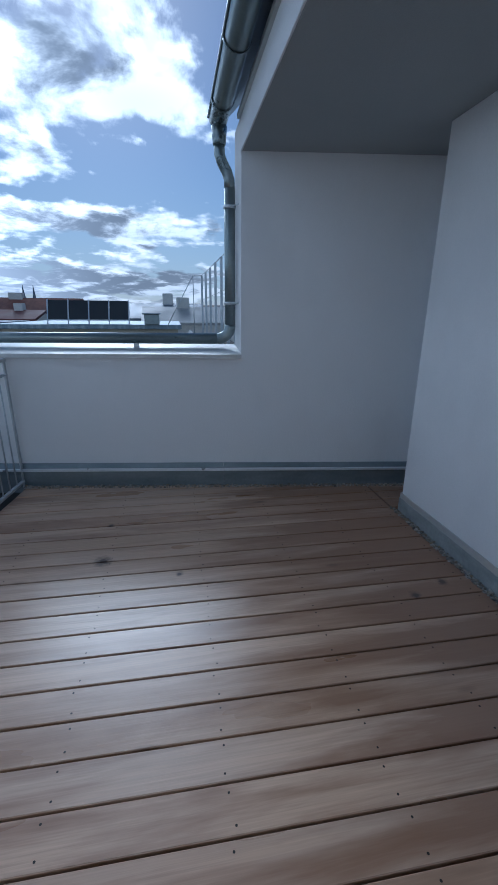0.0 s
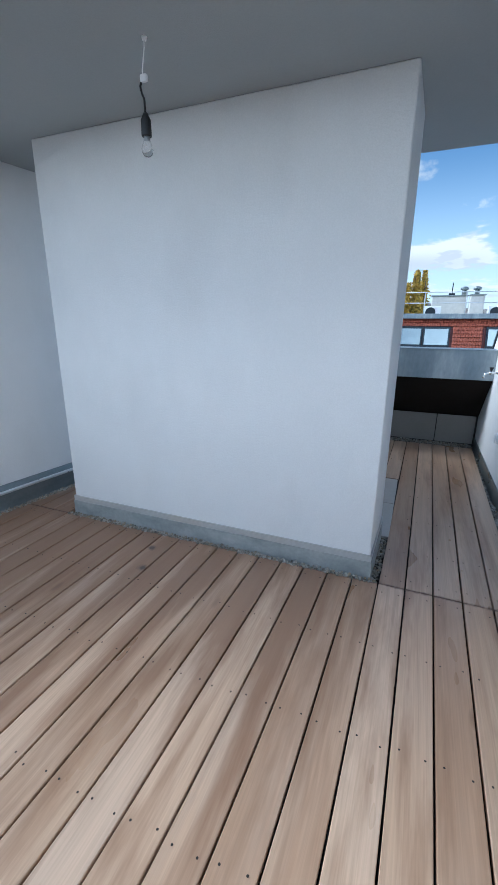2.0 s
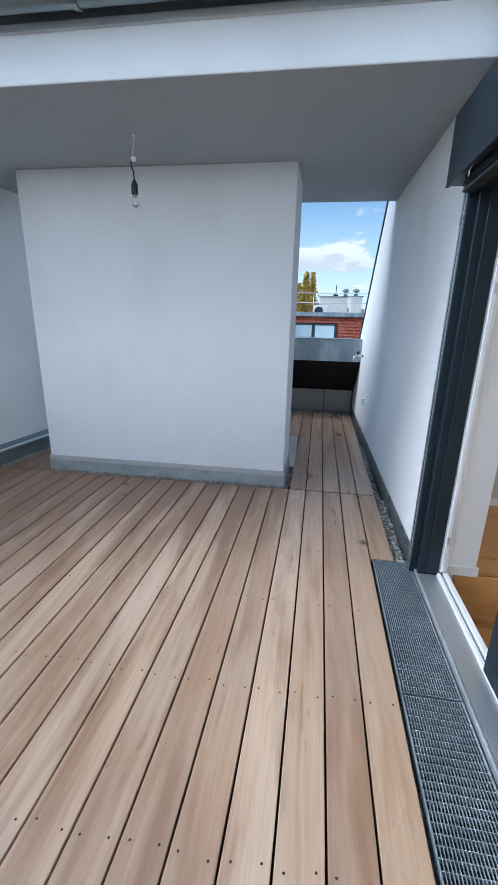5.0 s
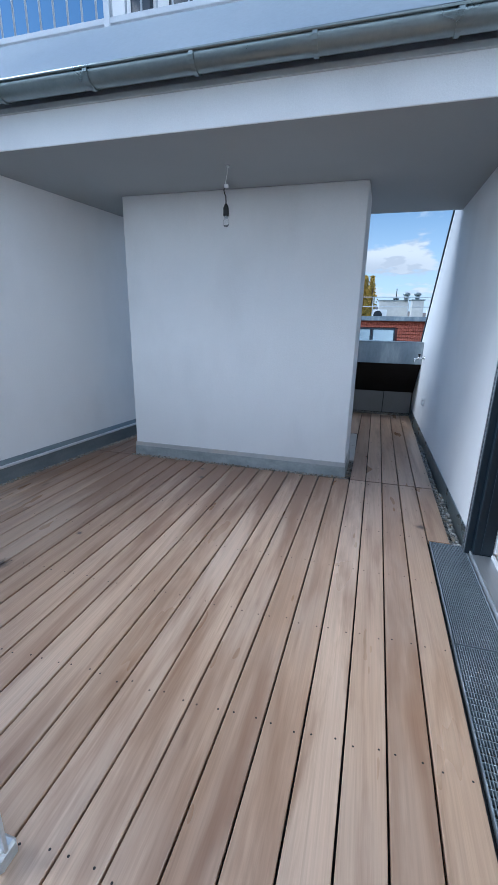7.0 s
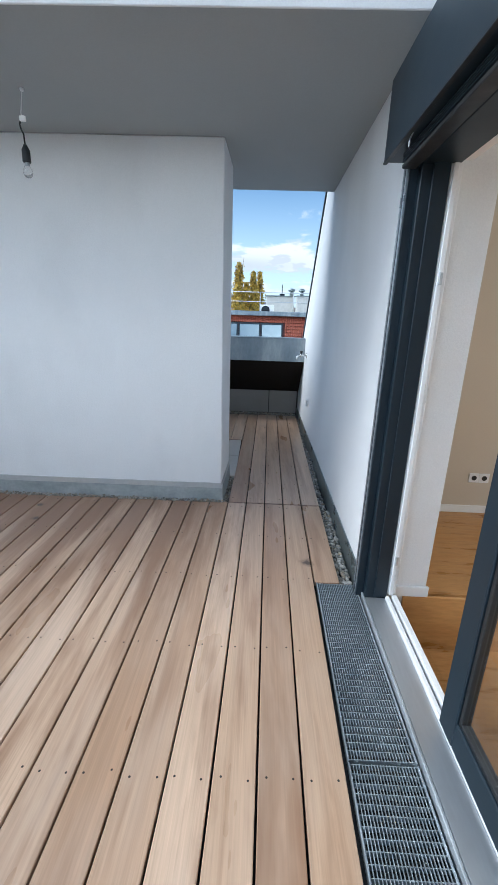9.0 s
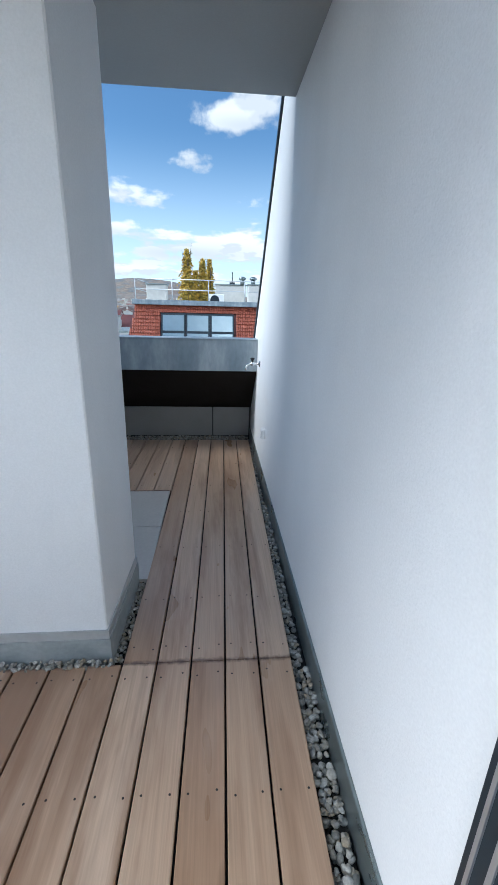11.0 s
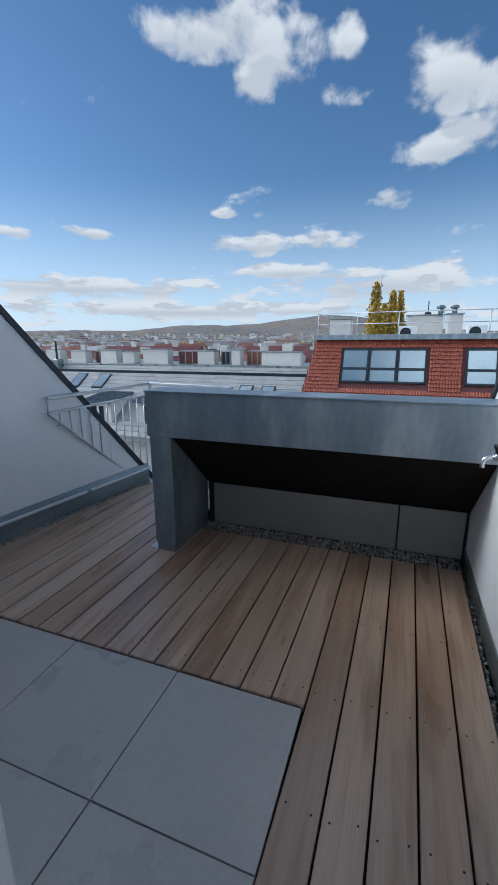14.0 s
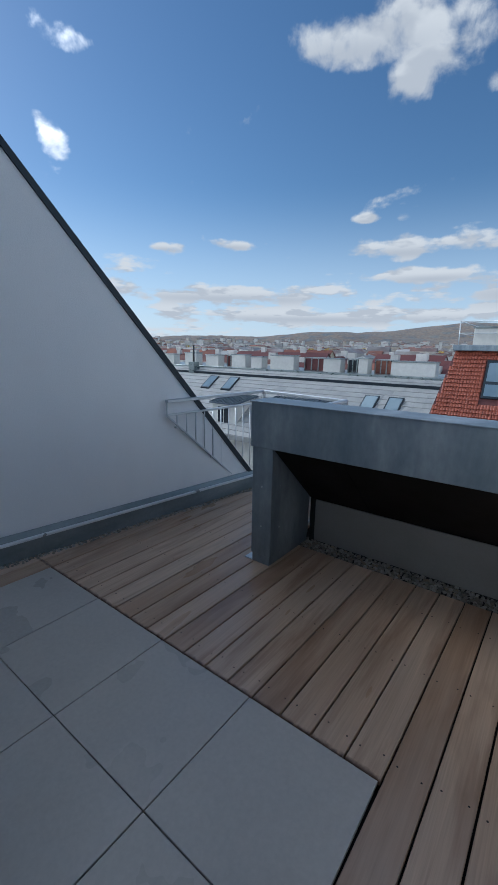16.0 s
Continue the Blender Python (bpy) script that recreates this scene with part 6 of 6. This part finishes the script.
# ---- roofs seen over the parapet ----
def build_side_view():
    # beige house with a railed flat roof and dark screens
    t = thing("beige_house", (-30, -5, GROUND_Z), "beige house with a flat roof and attic windows", "house")
    part("wall", local(t, boxed(-34, -9.5, GROUND_Z, -24, 0.2, 0.55)), M_BEIGE, t)
    part("roof_edge", local(t, boxed(-34.2, -9.7, 0.551, -23.8, 0.4, 0.80, bevel=0.03)), M_ZINC_DULL, t)
    for y in (-7.9, -6.6, -5.4, -4.0, -2.9, -1.2, -0.5):
        w = part("window", local(t, boxed(-24.0, y, -0.9, -23.95, y + 0.75, 0.25)), M_ANTHRACITE, t)
        part("pane", local(t, boxed(-23.949, y + 0.07, -0.83, -23.94, y + 0.68, 0.18)), M_DARKGLASS, w)
    s = thing("roof_screen", (-25, -4.5, 0.8), "row of dark screens between white posts on a flat roof", "screen")
    for k in range(4):
        y0 = -6.95 + k * 1.1
        part("panel", local(s, prism([(-25.0, 1.05), (-25.45, 2.05), (-25.42, 2.07), (-24.97, 1.07)], y0 + 0.04, y0 + 1.06, "y")), M_SLATEDARK, s, "dark mesh screen")
    for k in range(5):
        y0 = -6.95 + k * 1.1
        part("post", local(s, bar((-24.9, y0, 0.8), (-25.4, y0, 2.1), 0.07, 0.07)), M_RAILWHITE, s)
    part("rail", local(s, boxed(-24.93, -6.95, 0.98, -24.87, -2.55, 1.04)), M_RAILWHITE, s)
    # blue mansard with windows
    b = thing("blue_mansard_house", (-27, -12, GROUND_Z), "house with a blue-grey sheet mansard", "house")
    part("wall", local(b, boxed(-32, -17, GROUND_Z, -24.6, -9.8, -1.0)), M_WHITEWALL, b)
    part("roof", local(b, prism([(-24.4, -1.2), (-25.6, 0.85), (-31, 0.85), (-32.2, -1.2)], -17.1, -9.75, "y")), M_SLATE, b)
    for y in (-15.6, -13.9, -12.3, -10.9):
        part("window", local(b, prism([(-24.55, -0.9), (-25.35, 0.5), (-25.3, 0.54), (-24.48, -0.86)], y, y + 0.9, "y")), M_DARKGLASS, b)
    r2 = thing("roof_railing", (-25.5, -13, 0.85), "white railing on the flat roof edge", "railing")
    part("rail", local(r2, boxed(-25.55, -17, 1.55, -25.5, -9.8, 1.6)), M_RAILWHITE, r2)
    for k in range(6):
        part("post", local(r2, boxed(-25.55, -16.8 + k * 1.35, 0.85, -25.5, -16.75 + k * 1.35, 1.55)), M_RAILWHITE, r2)
    rng = random.Random(8)
    for x, y, yaw, w, d, z, rise, m in ((-60, -19, 90, 14, 8, 0.6, 2.2, M_REDROOF), (-52, -17.5, 85, 6, 6, 0.7, 0.6, M_DARKRED), (-48, -1.5, 88, 9, 8, 0.9, 1.2, M_SLATE), (-44, 1.2, 92, 8, 7, 0.6, 1.1, M_GREYROOF), (-70, -6, 90, 18, 9, 0.7, 1.3, M_SLATE)):
        gabled(x, y, yaw, w, d, z, rise, M_WHITEWALL, m, rng, 1, False)
    for k in range(9):
        gabled(-90 - 14 * (k % 3), -26 + k * 6, 90 + rng.uniform(-10, 10), rng.uniform(10, 18), 9, rng.uniform(-1.5, 0.4), 1.6, M_WHITEWALL, (M_SLATE, M_REDROOF, M_GREYROOF)[k % 3], rng, 1, False)
    # near neighbour roof with a lean-to slope, walkway posts, flue
    n = thing("neighbour_roof", (-14, 2.0, GROUND_Z), "neighbouring house with a dark flat roof and a sheet slope", "house")
    part("wall", local(n, boxed(-22.0, 0.9, GROUND_Z, -6.5, 9.0, 0.05)), M_WHITEWALL, n)
    part("flat_roof", local(n, boxed(-22.1, 0.8, 0.051, -6.4, 9.1, 0.20, bevel=0.02)), M_MEMBRANE, n)
    part("sheet_slope", local(n, prism([(0.8, 0.6), (-0.5, -0.75), (-0.5, -0.85), (0.8, 0.4)], -22, -13.0, "x")), M_GREYROOF, n)
    part("sheet_slope_dark", local(n, prism([(0.82, 0.55), (-0.2, -0.75), (-0.2, -0.85), (0.82, 0.4)], -12.99, -9.0, "x")), M_SLATE, n)
    part("parapet", local(n, boxed(-22.0, 2.6, 0.2, -8.0, 2.8, 1.15, bevel=0.02)), M_WHITEWALL, n)
    f = thing("walkway_rail", (-13.5, 1.3, 0.2), "tall galvanised posts with wire rails along a roof walkway", "railing")
    xs = [-10.6, -11.6, -12.7, -13.9, -15.2, -16.5, -17.8]
    tops = []
    for i, x in enumerate(xs):
        y = 1.55 - 0.06 * i
        top = 3.1 - 0.03 * i
        tops.append((x, y, top))
        part("post", local(f, boxed(x - 0.04, y - 0.04, 0.2, x + 0.04, y + 0.04, top, bevel=0.006)), M_STEEL, f)
    part("wire", local(f, tubed(tops, 0.014, 6)), M_STEEL, f)
    part("wire", local(f, tubed([(x, y, z - 0.95) for x, y, z in tops], 0.012, 6)), M_STEEL, f)
    part("brace", local(f, tubed([tops[-1], (-18.2, 0.85, 2.95)], 0.018, 6)), M_STEEL, f)
    part("brace", local(f, tubed([(-18.2, 0.85, 2.95), (-18.6, -0.3, 0.9)], 0.018, 6)), M_STEEL, f)
    part("post", local(f, tubed([(-18.2, 0.85, 0.2), (-18.2, 0.85, 2.95)], 0.018, 6)), M_STEEL, f)
    c = thing("metal_flue", (-12.6, 2.05, 0.2), "tall stainless flue with a round rain cap", "flue")
    part("pipe", local(c, tubed([(-12.6, 2.05, 0.2), (-12.6, 2.05, 4.15)], 0.17, 16)), M_ZINC, c)
    part("joint_ring", local(c, tubed([(-12.6, 2.05, 4.15), (-12.6, 2.05, 4.4)], 0.15, 16)), M_STEEL, c)
    part("rain_cap", local(c, tubed([(-12.6, 2.05, 4.47), (-12.6, 2.05, 4.53)], [0.27, 0.1], 16)), M_ZINC, c)
    for a in (0, 2.1, 4.2):
        part("cap_stay", local(c, tubed([(-12.6 + 0.14 * math.cos(a), 2.05 + 0.14 * math.sin(a), 4.4), (-12.6 + 0.2 * math.cos(a), 2.05 + 0.2 * math.sin(a), 4.49)], 0.01, 5)), M_STEEL, c)
    v = thing("roof_ventilator", (-20, -0.9, 0.8), "grey ventilation box on the neighbouring roof", "vent")
    part("casing", local(v, boxed(-24.2, -1.6, 0.8, -23.4, -0.8, 1.35, bevel=0.03)), M_ZINC, v)
    part("lid", local(v, boxed(-24.3, -1.7, 1.351, -23.3, -0.7, 1.42, bevel=0.02)), M_ZINC_DULL, v)
    # twin spires far off
    for a in (107.4, 106.3):
        r = 700
        x, y = -math.sin(radians(a)) * r, math.cos(radians(a)) * r
        s = thing("church_spire", (x, y, GROUND_Z), "slim pointed church spire on the skyline", "church", "twin spires")
        part("tower", local(s, boxed(x - 3, y - 3, GROUND_Z, x + 3, y + 3, 12)), M_CITYWALL, s)
        part("spire", local(s, tubed([(x, y, 12), (x, y, 14), (x, y, 37)], [3.4, 3.0, 0.2], 8)), M_SLATE, s)


M_SLATEDARK = material("dark_mesh_screen", [(0.02, 0.024, 0.028), (0.035, 0.04, 0.045)], (1, 1, 1), (20, 20, 20), 0.55, bump=0.0, detail=0.1)
build_side_view()
